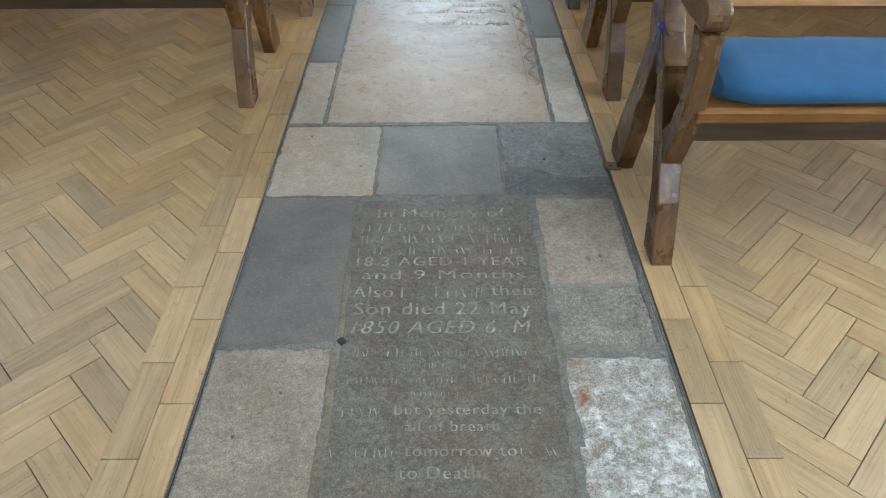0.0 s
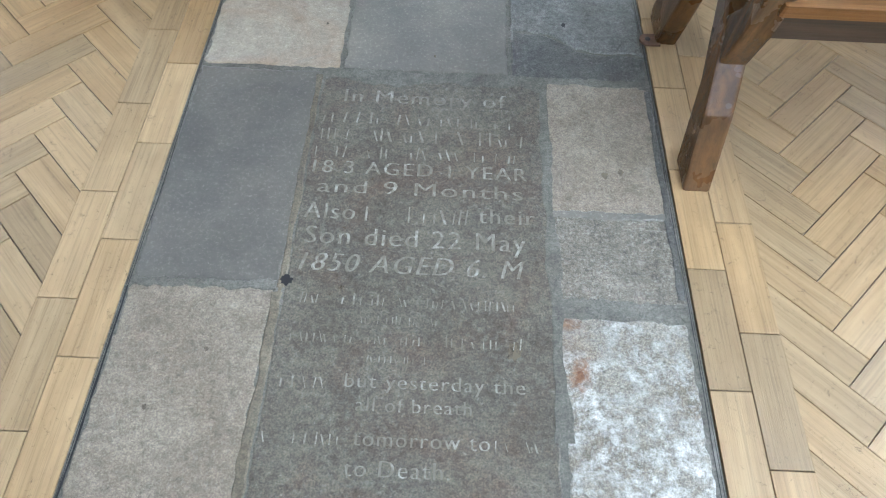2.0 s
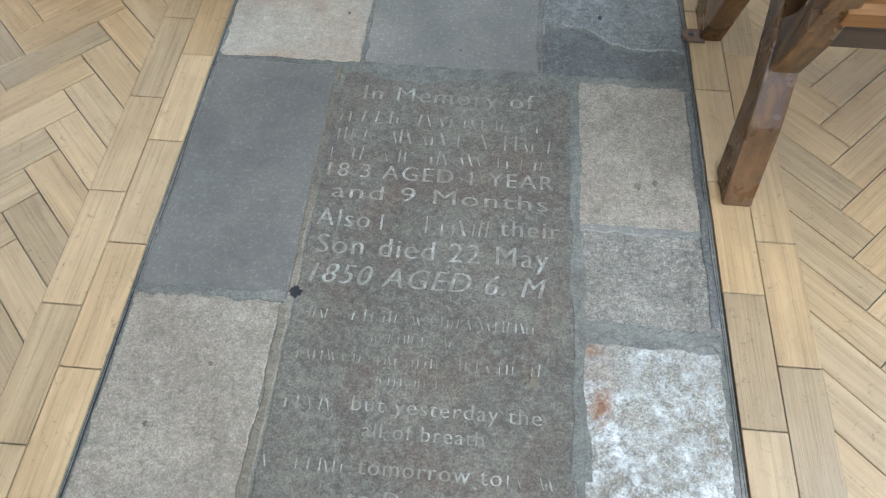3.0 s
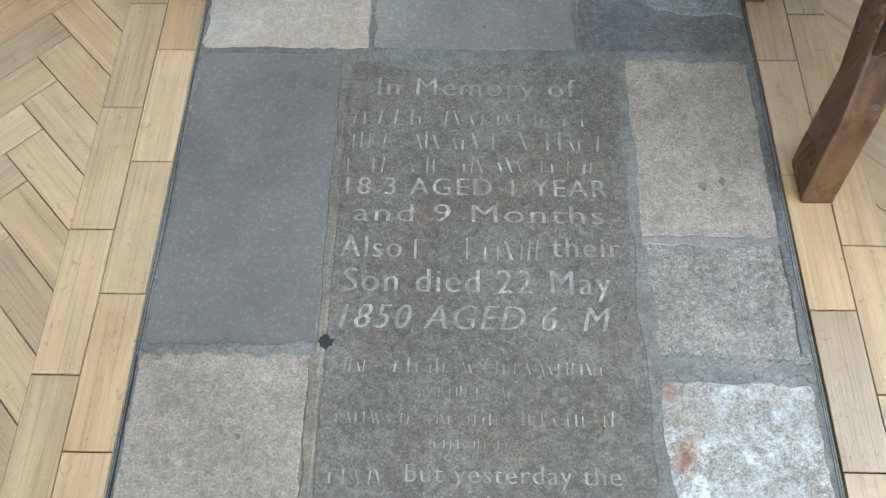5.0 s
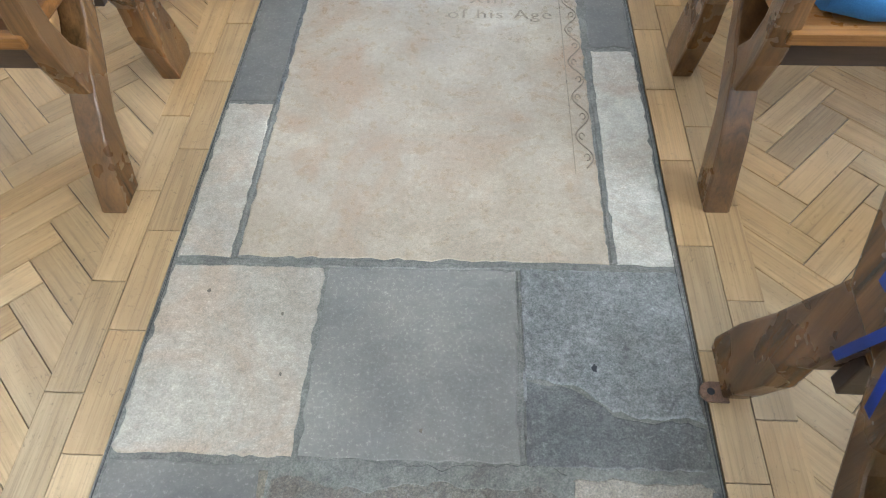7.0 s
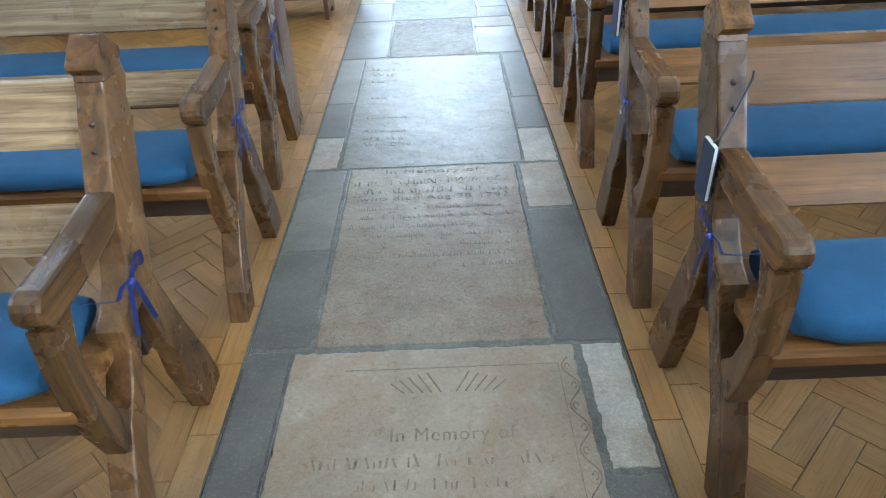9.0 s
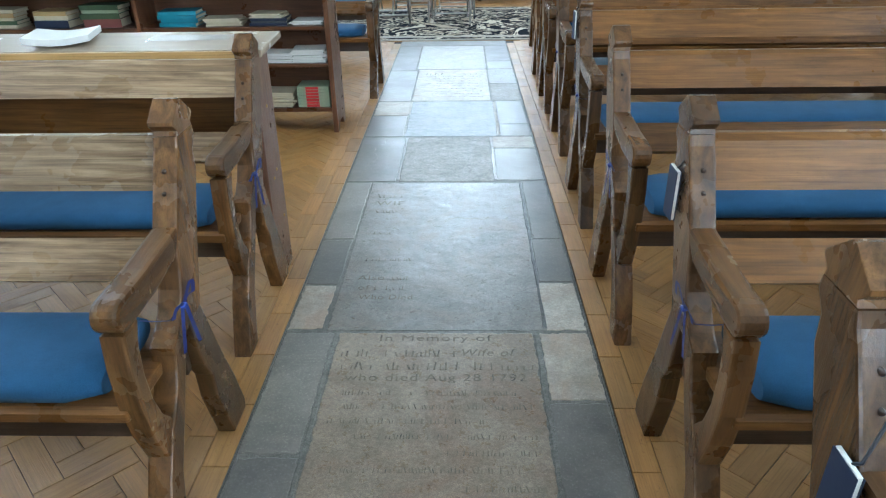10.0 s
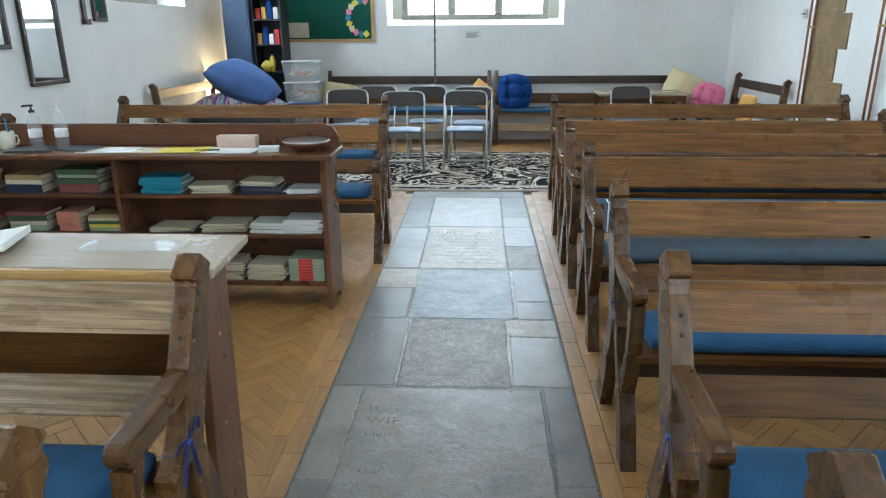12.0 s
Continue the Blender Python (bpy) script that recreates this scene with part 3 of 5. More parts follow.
def slab(x0, x1, y0, y1, material, label="", wander=0.006, lift=0.0, gap=0.0035, low=None, high=None):
    """A paving stone: wavering edges, worn arrises, proud of its mortar joints. low, high: shifts of a broken near or far edge at x."""
    x0, x1, y0, y1 = x0 + gap, x1 - gap, y0 + gap, y1 - gap
    ring = []

    def run(ax, ay, bx, by):
        k = max(2, int(math.hypot(bx - ax, by - ay) / 0.014))
        for i in range(k):
            t = i / k
            ring.append((ax + (bx - ax) * t, ay + (by - ay) * t))
    run(x0, y0, x1, y0), run(x1, y0, x1, y1), run(x1, y1, x0, y1), run(x0, y1, x0, y0)
    cx, cy = (x0 + x1) / 2, (y0 + y1) / 2
    bm = bmesh.new()
    levels = []
    for inset, z in ((0.0, -0.03), (0.0, -0.0035), (0.0018, -0.0009), (0.0045, 0.0)):
        row = []
        for x, y in ring:
            wob = wander * (noise.noise(Vector((x * 31, y * 31, 3.1))) + 0.8 * noise.noise(Vector((x * 90, y * 90, 7.7))))
            sx = 1 - 2 * (inset + wob) / (x1 - x0)
            sy = 1 - 2 * (inset + wob) / (y1 - y0)
            off = low(x) if low and y == y0 else high(x) if high and y == y1 else 0.0
            row.append(bm.verts.new((cx + (x - cx) * sx, cy + (y - cy) * sy + off, z + lift)))
        levels.append(row)
    m = len(ring)
    for a, b in zip(levels, levels[1:]):
        for i in range(m):
            bm.faces.new((a[i], a[(i + 1) % m], b[(i + 1) % m], b[i])).smooth = True
    bm.faces.new(levels[-1])
    return part("slab", bm, material, aisle, label)


SLABS = [
    # beside and round the first memorial stone
    (-A, -0.243, -0.585, -0.004, SLATE), (-A, -0.25, -1.35, -0.588, BEIGE_GREY), (-A, -0.25, -2.3, -1.35, SLATE_MID),
    (0.274, A, -0.385, -0.012, BEIGE_GREY), (0.274, A, -0.592, -0.392, SPECK), (0.276, A - 0.006, -1.3, -0.622, FLAKY), (0.28, A, -2.3, -1.3, SLATE),
    (-0.24, 0.27, -2.3, -1.46, BUFF_GREY),
    # the row of three
    (-A, -0.197, 0.0, 0.41, BEIGE), (-0.197, 0.198, 0.002, 0.412, SLATE_MID), 
    # beside the second memorial stone
    (-A, -0.402, 0.418, 0.905, BEIGE), (-A, -0.398, 0.908, 1.5, SLATE), (-A, -0.38, 1.502, 2.02, SLATE),
    (0.398, A, 0.425, 1.135, PALE), (0.404, A, 1.14, 1.572, SLATE), (0.408, A, 1.58, 2.005, PALE),
    # beside the third
    (-A, -0.348, 2.026, 2.51, SLATE), (-A, -0.352, 2.514, 3.095, SLATE_MID), (0.34, A, 2.01, 2.735, SLATE), (0.352, A, 2.74, 3.095, BEIGE),
    # beside the fourth
    (-A, -0.395, 3.11, 3.412, BEIGE), (-A, -0.388, 3.416, 3.8, SLATE), (-A, -0.384, 3.805, 4.465, SLATE_MID),
    (0.368, A, 3.104, 3.432, PALE), (0.385, A, 3.436, 3.8, SLATE), (0.395, A, 3.805, 4.48, SLATE),
    # towards the rug
    (-A, -0.256, 4.472, 5.205, SLATE), (-0.25, 0.262, 4.47, 5.205, SPECK), (0.27, A, 4.486, 4.99, SLATE_MID), (0.27, A, 4.995, 5.21, PALE),
    (-A, -0.28, 5.215, 5.665, SLATE), (-A, -0.274, 5.67, 6.015, PALE), (-0.276, 0.314, 5.215, 6.012, RIVEN), (0.322, A, 5.218, 5.46, SLATE), (0.322, A, 5.465, 6.02, SLATE),
    (-A, -0.288, 6.03, 6.98, SLATE_MID), (0.304, A, 6.03, 6.52, SPECK), (0.3, A, 6.525, 7.02, BUFF_GREY),
    (-A, -0.308, 6.985, 8.03, SLATE), (-0.304, 0.3, 7.03, 8.03, PALE_GREY), (0.304, A, 7.03, 7.325, SLATE_MID), (0.304, A, 7.33, 8.03, SLATE),
    (-A, A, 8.035, END, SLATE),
    (-A, A, -3.3, -2.3, BUFF), (-A, A, ROOM_F, -3.3, SLATE_MID),
]
for row in SLABS:
    slab(*row)
BREAK = ((0.2, 0.168), (0.265, 0.158), (0.3, 0.15), (0.335, 0.13), (0.36, 0.106), (0.42, 0.094), (0.47, 0.098), (0.53, 0.09))


def broken(x):
    """Height along the aisle of the ragged break across a flaked stone."""
    for (xa, ya), (xb, yb) in zip(BREAK, BREAK[1:]):
        if x <= xb:
            break
    return ya + (yb - ya) * (x - xa) / (xb - xa) + 0.006 * noise.noise(Vector((x * 70, 0.3, 0.0)))


slab(0.2, A, 0.1, 0.415, SLATE_SPECK, "flaked blue-grey stone broken across", lift=0.003, low=lambda x: broken(x) - 0.1)
slab(0.2, A, 0.0, 0.1, SLATE_CHIP, "", lift=-0.0004, high=lambda x: broken(x) - 0.1)
LED1 = slab(-0.238, 0.272, -1.455, -0.008, LEDGER, "olive-grey memorial slab with shallow cut lettering", 0.005)
LED2 = slab(-0.396, 0.392, 0.425, 2.008, BUFF, "buff memorial slab with carved border", 0.005)
LED3 = slab(-0.338, 0.338, 2.024, 3.096, BUFF_BROWN, "buff memorial slab with cut lettering", 0.005)
LED4 = slab(-0.386, 0.39, 3.1, 4.456, BUFF_GREY, "grey-buff memorial slab with worn lettering", 0.005)
LED5 = slab(-0.284, 0.3, 6.03, 7.02, PALE, "pale memorial slab covered with fine lettering", 0.004)


def blotch(cx, cy, rx, ry, material, name, parent, z=0.0012, seed=0.0, k=36):
    """An uneven patch with a ragged outline lying on a stone."""
    bm = bmesh.new()
    ring = []
    for i in range(k):
        a = 2 * math.pi * i / k
        r = 1 + 0.55 * noise.noise(Vector((1.7 * math.cos(a) + seed, 1.7 * math.sin(a), seed)))
        ring.append(bm.verts.new((cx + rx * r * math.cos(a), cy + ry * r * math.sin(a), z)))
    low = [bm.verts.new((v.co.x, v.co.y, -0.004)) for v in ring]
    bm.faces.new(ring)
    for i in range(k):
        bm.faces.new((low[i], low[(i + 1) % k], ring[(i + 1) % k], ring[i]))
    return part(name, bm, material, parent)


blotch(-0.234, -0.572, 0.012, 0.011, BLACK, "tar_spot", aisle, 0.0014, 2.0)
blotch(0.335, 0.19, 0.005, 0.007, BLACK, "chip_hole", aisle, 0.0043, 6.0)
blotch(0.194, -0.7, 0.012, 0.018, CUT_DARK, "chip_hole", aisle, 0.0013, 8.0)
part("mortar_fillet", box(0.282, A - 0.004, -0.621, -0.594, -0.03, -0.0008, 0.003), MORTAR, aisle)
part("mortar_fillet", box(-0.2465, -0.2385, -1.2, -0.02, -0.03, -0.0009, 0.002), OLD_MORTAR, aisle)
part("mortar_fillet", box(-A + 0.01, -0.25, -0.597, -0.577, -0.03, -0.0012, 0.003), MORTAR, aisle)


def crack(points, width, material, name, z=0.0011):
    pts = [Vector((x, y, z)) for x, y in points]
    bm = bmesh.new()
    left, right = [], []
    for i, p in enumerate(pts):
        d = (pts[min(i + 1, len(pts) - 1)] - pts[max(i - 1, 0)]).normalized()
        s = Vector((-d.y, d.x, 0)) * width * (0.6 + 0.5 * abs(noise.noise(p * 40)))
        left.append(bm.verts.new(p + s)), right.append(bm.verts.new(p - s))
    for i in range(len(pts) - 1):
        bm.faces.new((left[i], right[i], right[i + 1], left[i + 1]))
    return part(name, bm, material, aisle)


def wavy(ax, ay, bx, by, amp, k=26, seed=0.0):
    d = Vector((bx - ax, by - ay)).normalized()
    out = []
    for i in range(k + 1):
        t = i / k
        w = amp * noise.noise(Vector((t * 5 + seed, seed, 1.3))) + 0.4 * amp * noise.noise(Vector((t * 17, seed, 4.1)))
        out.append((ax + (bx - ax) * t - d.y * w, ay + (by - ay) * t + d.x * w))
    return out


crack(wavy(-0.37, 5.19, -0.47, 4.5, 0.05, seed=3), 0.0035, CUT_LIGHT, "crack")
for side in (-1, 1):
    for y, end in ((-2.3, -0.6), (-0.6, 1.1), (1.1, 3.0), (3.0, 5.0)):
        crack(wavy(side * (A - 0.001), y, side * (A - 0.001), end, 0.005, 90, seed=y + side), 0.0024 if side < 0 and y < -0.6 else 0.0011, BLACK, "edge_gap", 0.0007)
crack(wavy(0.02, 4.02, 0.2, 4.0, 0.02, seed=5), 0.003, CUT_DARK, "crack")
for sx in (-1, 1):
    crack([(sx * (A + 0.003 + 0.003 * noise.noise(Vector((y * 0.9, sx, 0)))), y) for y in [ROOM_F + 0.1 + i * 0.05 for i in range(int((END - ROOM_F - 0.1) / 0.05))]], 0.0008, BLACK, "dark_joint", -0.001)


def smear(ax, ay, bx, by, width, material, seed=0.0, k=60, amp=0.5):
    """Mortar trowelled over a joint: a thin skin with ragged sides."""
    z = 0.0009 + 0.00008 * seed
    bm = bmesh.new()
    d = Vector((bx - ax, by - ay, 0)).normalized()
    s = Vector((-d.y, d.x, 0))
    rails = [[], [], [], []]
    for i in range(k + 1):
        t = i / k
        c = Vector((ax + (bx - ax) * t, ay + (by - ay) * t, 0))
        w = [width * (0.5 + amp * (noise.noise(Vector((t * k * 0.12, seed, q))) + 0.5 * noise.noise(Vector((t * k * 0.5, seed, q + 3))))) for q in (0.5, 7.5)]
        for rail, off, up in zip(rails, (w[0] + 0.003, w[0], -w[1], -w[1] - 0.003), (-0.0015, z, z, -0.0015)):
            rail.append(bm.verts.new(c + s * off + Vector((0, 0, up))))
    for a, b in zip(rails, rails[1:]):
        for i in range(k):
            bm.faces.new((a[i], b[i], b[i + 1], a[i + 1]))
    bmesh.ops.recalc_face_normals(bm, faces=bm.faces[:])
    return part("mortar_smear", bm, material, aisle)


smear(-0.236, -0.022, 0.272, -0.016, 0.034, MORTAR, seed=1.0)
smear(0.272, -0.02, 0.276, -0.86, 0.02, MORTAR, seed=2.0)
smear(0.282, -0.607, A - 0.006, -0.608, 0.03, MORTAR, seed=3.0)
smear(-A + 0.012, -0.587, -0.25, -0.586, 0.016, MORTAR, seed=4.0)
smear(-0.246, -0.02, -0.241, -0.59, 0.009, OLD_MORTAR, seed=5.0)
smear(-0.247, -0.6, -0.245, -1.2, 0.014, OLD_MORTAR, seed=5.5)
smear(0.28, -0.389, A - 0.006, -0.389, 0.013, SLATE_MID, seed=6.0)
smear(-A + 0.01, 0.414, A - 0.01, 0.418, 0.014, MORTAR, seed=7.0)
smear(-0.399, 0.425, -0.4, 0.9, 0.006, MORTAR, seed=8.0)
smear(-0.4, 0.9, -0.395, 2.0, 0.006, SLATE_CHIP, seed=8.5)
smear(0.396, 0.43, 0.402, 1.13, 0.009, MORTAR, seed=9.0)
smear(0.345, 2.04, 0.346, 3.08, 0.013, MORTAR, seed=9.5)
smear(-0.343, 2.04, -0.345, 3.08, 0.009, MORTAR, seed=9.7)
smear(0.379, 3.12, 0.392, 4.45, 0.01, SLATE_CHIP, seed=9.8)
smear(0.2, 0.015, 0.201, 0.405, 0.004, MORTAR, seed=6.5)
smear(0.318, 5.24, 0.318, 5.98, 0.016, PALE, seed=10.0)
smear(0.266, 4.5, 0.266, 5.19, 0.014, PALE_GREY, seed=11.0)
smear(-0.253, 4.5, -0.253, 5.19, 0.008, PALE_GREY, seed=12.0)
smear(-0.276, 5.68, -0.278, 6.0, 0.01, PALE, seed=13.0)
smear(0.514, -0.58, 0.516, -0.03, 0.009, SLATE_CHIP, seed=15.0)
for x, y, r, q in ((0.395, -0.285, 0.007, 3.0), (0.43, -0.275, 0.006, 5.0), (-0.43, 0.34, 0.0035, 1.0), (-0.27, 0.29, 0.003, 4.0), (-0.25, 0.16, 0.003, 2.5), (-0.35, -0.72, 0.004, 9.0), (-0.43, -0.83, 0.004, 7.0), (0.02, 0.06, 0.003, 3.5)):
    blotch(x, y, r, r * 1.2, CUT_DARK, "chip_hole", aisle, 0.001, q)


# ---- cut lettering ----
def letters(text, x0, x1, y, size, material, parent, z=0.0012, slant=0.0):
    """Words set across from x0 to x1, read by one facing along the aisle."""
    data = bpy.data.curves.new("inscription", "FONT")
    data.body, data.size, data.align_x, data.align_y = text, size, "LEFT", "CENTER"
    data.extrude, data.shear, data.resolution_u, data.offset = 0.0002, slant, 3, -0.0009 * size / 0.05
    data.space_character = 1.12
    tmp = bpy.data.objects.new("tmp", data)
    scene.collection.objects.link(tmp)
    bpy.context.view_layer.update()
    mesh = bpy.data.meshes.new_from_object(tmp.evaluated_get(bpy.context.evaluated_depsgraph_get()))
    bpy.data.objects.remove(tmp)
    xs = [v.co.x for v in mesh.vertices]
    if not xs:
        return None
    k = (x1 - x0) / (max(xs) - min(xs))
    lo = min(xs)
    for v in mesh.vertices:
        v.co = ((v.co.x - lo) * k + x0, v.co.y + y, v.co.z + z)
    wide = bmesh.new()
    wide.from_mesh(mesh)
    # Upright strokes widened, as side light picks them out; level ones stay thin.
    for step in (1, 2):
        own = bmesh.new()
        own.from_mesh(mesh)
        bmesh.ops.translate(own, vec=(step * 0.045 * size * 0.5, 0, -step * 0.00006), verts=own.verts)
        own.to_mesh(extra := bpy.data.meshes.new("shifted"))
        own.free()
        wide.from_mesh(extra)
        bpy.data.meshes.remove(extra)
    wide.to_mesh(mesh)
    wide.free()
    mesh.materials.clear()
    mesh.materials.append(material)
    ob = new("inscription", mesh)
    ob.parent = parent
    return ob


def bars(x0, x1, y, size, material, parent, pieces=5, seed=1, z=0.0012):
    """Worn, illegible lettering: short strokes of its size."""
    rnd = random.Random(seed)
    bm = bmesh.new()
    x = x0
    while x < x1:
        w = size * rnd.uniform(0.04, 0.09) * (1.0 if material is CUT_LIGHT else 1.4)
        h = size * rnd.uniform(0.3, 0.68)
        if rnd.random() > 0.25:
            lean, cy = rnd.choice((0.0, 0.0, 0.12, -0.3)) * h, y - 0.34 * size + h / 2
            quad = [(x - lean / 2, cy - h / 2), (x + w - lean / 2, cy - h / 2), (x + w + lean / 2, cy + h / 2), (x + lean / 2, cy + h / 2)]
            prism(quad, z - 0.004, z + 0.0003, "z", 0, bm)
        x += w + size * rnd.choice((0.16, 0.22, 0.3, 0.5))
    if not bm.verts:
        bm.free()
        return None
    return part("worn_line", bm, material, parent)


letters("In Memory of", -0.179, 0.186, -0.086, 0.058, CUT_LIGHT, LED1)
bars(-0.231, 0.199, -0.15, 0.05, CUT_LIGHT, LED1, seed=2)
bars(-0.217, -0.15, -0.2, 0.05, CUT_LIGHT, LED1, seed=13)
bars(-0.1, 0.222, -0.198, 0.058, CUT_LIGHT, LED1, seed=3)
bars(-0.223, -0.06, -0.25, 0.048, CUT_LIGHT, LED1, seed=14)
bars(-0.02, 0.218, -0.247, 0.05, CUT_LIGHT, LED1, seed=15)
letters("18 3 AGED 1 YEAR", -0.222, 0.227, -0.296, 0.05, CUT_LIGHT, LED1)
letters("and 9 Months", -0.205, 0.217, -0.347, 0.05, CUT_LIGHT, LED1)
letters("Also", -0.223, -0.123, -0.411, 0.058, CUT_LIGHT, LED1)
bars(-0.1, 0.114, -0.409, 0.06, CUT_LIGHT, LED1, seed=5)
letters("their", 0.128, 0.24, -0.407, 0.054, CUT_LIGHT, LED1)
letters("Son died 22 May", -0.213, 0.219, -0.47, 0.06, CUT_LIGHT, LED1)
letters("1850 AGED 6. M", -0.215, 0.215, -0.532, 0.06, CUT_LIGHT, LED1, slant=0.25)
bars(-0.201, 0.196, -0.607, 0.036, CUT_LIGHT, LED1, seed=6)
bars(-0.084, 0.06, -0.646, 0.03, CUT_LIGHT, LED1, seed=7)
bars(-0.215, 0.208, -0.685, 0.034, CUT_LIGHT, LED1, seed=8)
bars(-0.072, 0.071, -0.722, 0.028, CUT_LIGHT, LED1, seed=9)
bars(-0.211, -0.12, -0.772, 0.034, CUT_LIGHT, LED1, seed=10)
letters("but yesterday the", -0.1, 0.211, -0.768, 0.038, CUT_LIGHT, LED1)
letters("all of breath", -0.077, 0.119, -0.81, 0.036, CUT_LIGHT, LED1)
bars(-0.225, -0.1, -0.868, 0.034, CUT_LIGHT, LED1, seed=11)
letters("tomorrow to", -0.075, 0.15, -0.868, 0.038, CUT_LIGHT, LED1)
bars(0.16, 0.235, -0.868, 0.032, CUT_LIGHT, LED1, seed=12)
letters("to Death.", -0.085, 0.085, -0.917, 0.04, CUT_LIGHT, LED1)

letters("In Memory of", -0.105, 0.2, 1.7, 0.06, CUT_SOFT, LED2)
bars(-0.285, 0.29, 1.628, 0.056, CUT_SOFT, LED2, seed=21)
bars(-0.2, 0.17, 1.562, 0.044, CUT_SOFT, LED2, seed=22)
letters("this Life", 0.06, 0.295, 1.496, 0.06, CUT_SOFT, LED2)
letters("of our Lord,", 0.0, 0.32, 1.425, 0.06, CUT_SOFT, LED2)
letters("XIII", 0.08, 0.175, 1.356, 0.055, CUT_SOFT, LED2)
letters("of his Age", 0.02, 0.31, 1.286, 0.06, CUT_SOFT, LED2)
bars(-0.12, 0.0, 1.42, 0.04, CUT_SOFT, LED2, seed=23)


def scroll(x, y0, y1, amp, waves, material, parent, name="carved_scroll"):
    n = int(waves * 14)
    bm = bmesh.new()
    tube([(x + amp * math.sin(2 * math.pi * waves * i / n), y0 + (y1 - y0) * i / n, 0.0006) for i in range(n + 1)], 0.0018, 5, bm)
    for i in range(int(waves * 2)):
        c = y0 + (y1 - y0) * (i + 0.5) / (waves * 2)
        s = 1 if i % 2 else -1
        tube([(x - s * amp * 0.2 + s * 0.35 * amp * math.cos(a), c + 0.6 * amp * math.sin(a), 0.0006) for a in [k * 0.55 for k in range(10)]], 0.0016, 5, bm)
    return part(name, bm, material, parent)


scroll(0.364, 0.7, 1.95, 0.018, 9, CUT_SOFT, LED2)
part("carved_line", box(0.336, 0.3385, 0.68, 1.93, -0.004, 0.0011, 0), CUT_SOFT, LED2)
part("carved_line", box(-0.24, 0.336, 1.928, 1.9305, -0.004, 0.0011, 0), CUT_SOFT, LED2)
wing = bmesh.new()
for s in (-1, 1):
    for i in range(5):
        tube([(0.04 + s * (0.02 + 0.024 * i + 0.03 * t), 1.84 + 0.05 * t * (1.2 - 0.15 * i), 0.0006) for t in (0, 0.4, 0.8, 1.2)], 0.002, 5, wing)
part("carved_wings", wing, CUT_SOFT, LED2)

letters("In Memory of", -0.19, 0.19, 3.058, 0.05, CUT_DARK, LED3)
bars(-0.31, 0.06, 2.976, 0.055, CUT_DARK, LED3, seed=31)
letters("Wife of", 0.09, 0.265, 2.976, 0.055, CUT_DARK, LED3, slant=0.25)
bars(-0.3, 0.32, 2.908, 0.058, CUT_DARK, LED3, seed=32)
letters("who died Aug 28 1792", -0.28, 0.29, 2.846, 0.05, CUT_DARK, LED3)
for i, (a, b) in enumerate(((-0.3, 0.25), (-0.28, 0.3), (-0.3, 0.15), (-0.25, 0.3), (0.05, 0.3), (-0.28, 0.24), (0.1, 0.3))):
    bars(a, b, 2.775 - 0.062 * i, 0.032, CUT_DARK, LED3, seed=40 + i)
letters("Also", -0.322, -0.22, 3.467, 0.05, CUT_DARK, LED4)
bars(-0.2, -0.12, 3.467, 0.045, CUT_DARK, LED4, seed=51)
letters("of", -0.312, -0.27, 3.392, 0.05, CUT_DARK, LED4)
bars(-0.25, -0.14, 3.392, 0.045, CUT_DARK, LED4, seed=52)
letters("Who Died", -0.302, -0.1, 3.322, 0.05, CUT_DARK, LED4)
bars(-0.33, -0.2, 4.285, 0.06, CUT_DARK, LED4, seed=53)
letters("WIF", -0.33, -0.2, 4.19, 0.07, CUT_DARK, LED4)
bars(-0.32, -0.24, 4.1, 0.05, CUT_DARK, LED4, seed=54)
bars(-0.32, -0.23, 3.87, 0.04, CUT_DARK, LED4, seed=55)
bars(-0.31, -0.12, 3.62, 0.04, CUT_DARK, LED4, seed=56)
bars(-0.21, 0.21, 6.86, 0.08, CUT_DARK, LED5, seed=61)
for i in range(9):
    bars(-0.2 + 0.05 * (i % 3), 0.24 - 0.03 * (i % 2), 6.77 - 0.078 * i, 0.034, CUT_DARK, LED5, seed=62 + i)


# ---- wood block floor ----
BW, BL = 0.0757, 0.2475


def clip(poly, nx, ny, d):
    """The part of a polygon where nx*x + ny*y >= d."""
    out = []
    for i, p in enumerate(poly):
        q = poly[(i + 1) % len(poly)]
        a, b = nx * p[0] + ny * p[1] - d, nx * q[0] + ny * q[1] - d
        if a >= 0:
            out.append(p)
        if a * b < 0:
            t = a / (a - b)
            out.append((p[0] + (q[0] - p[0]) * t, p[1] + (q[1] - p[1]) * t))
    return out


def block_mesh(store, poly, centre, ca, sa, lift):
    """Adds one block with chamfered top to (verts, faces, uvs); uvs run along the block in metres."""
    verts, faces, uvs = store
    cx = sum(p[0] for p in poly) / len(poly)
    cy = sum(p[1] for p in poly) / len(poly)
    n, base = len(poly), len(verts)
    for shrink, z in ((0.0, -0.02), (0.0, -0.0011), (0.0011, lift)):
        for x, y in poly:
            d = math.hypot(x - cx, y - cy) or 1
            verts.append((x - (x - cx) / d * shrink, y - (y - cy) / d * shrink, z))
    def flat(i):
        x, y, z = verts[i]
        return ((x - centre[0]) * ca + (y - centre[1]) * sa, -(x - centre[0]) * sa + (y - centre[1]) * ca)
    rings = [[base + k * n + i for i in range(n)] for k in range(3)]
    for a, b in zip(rings, rings[1:]):
        for i in range(n):
            faces.append((a[i], a[(i + 1) % n], b[(i + 1) % n], b[i]))
    faces.append(tuple(rings[2]))
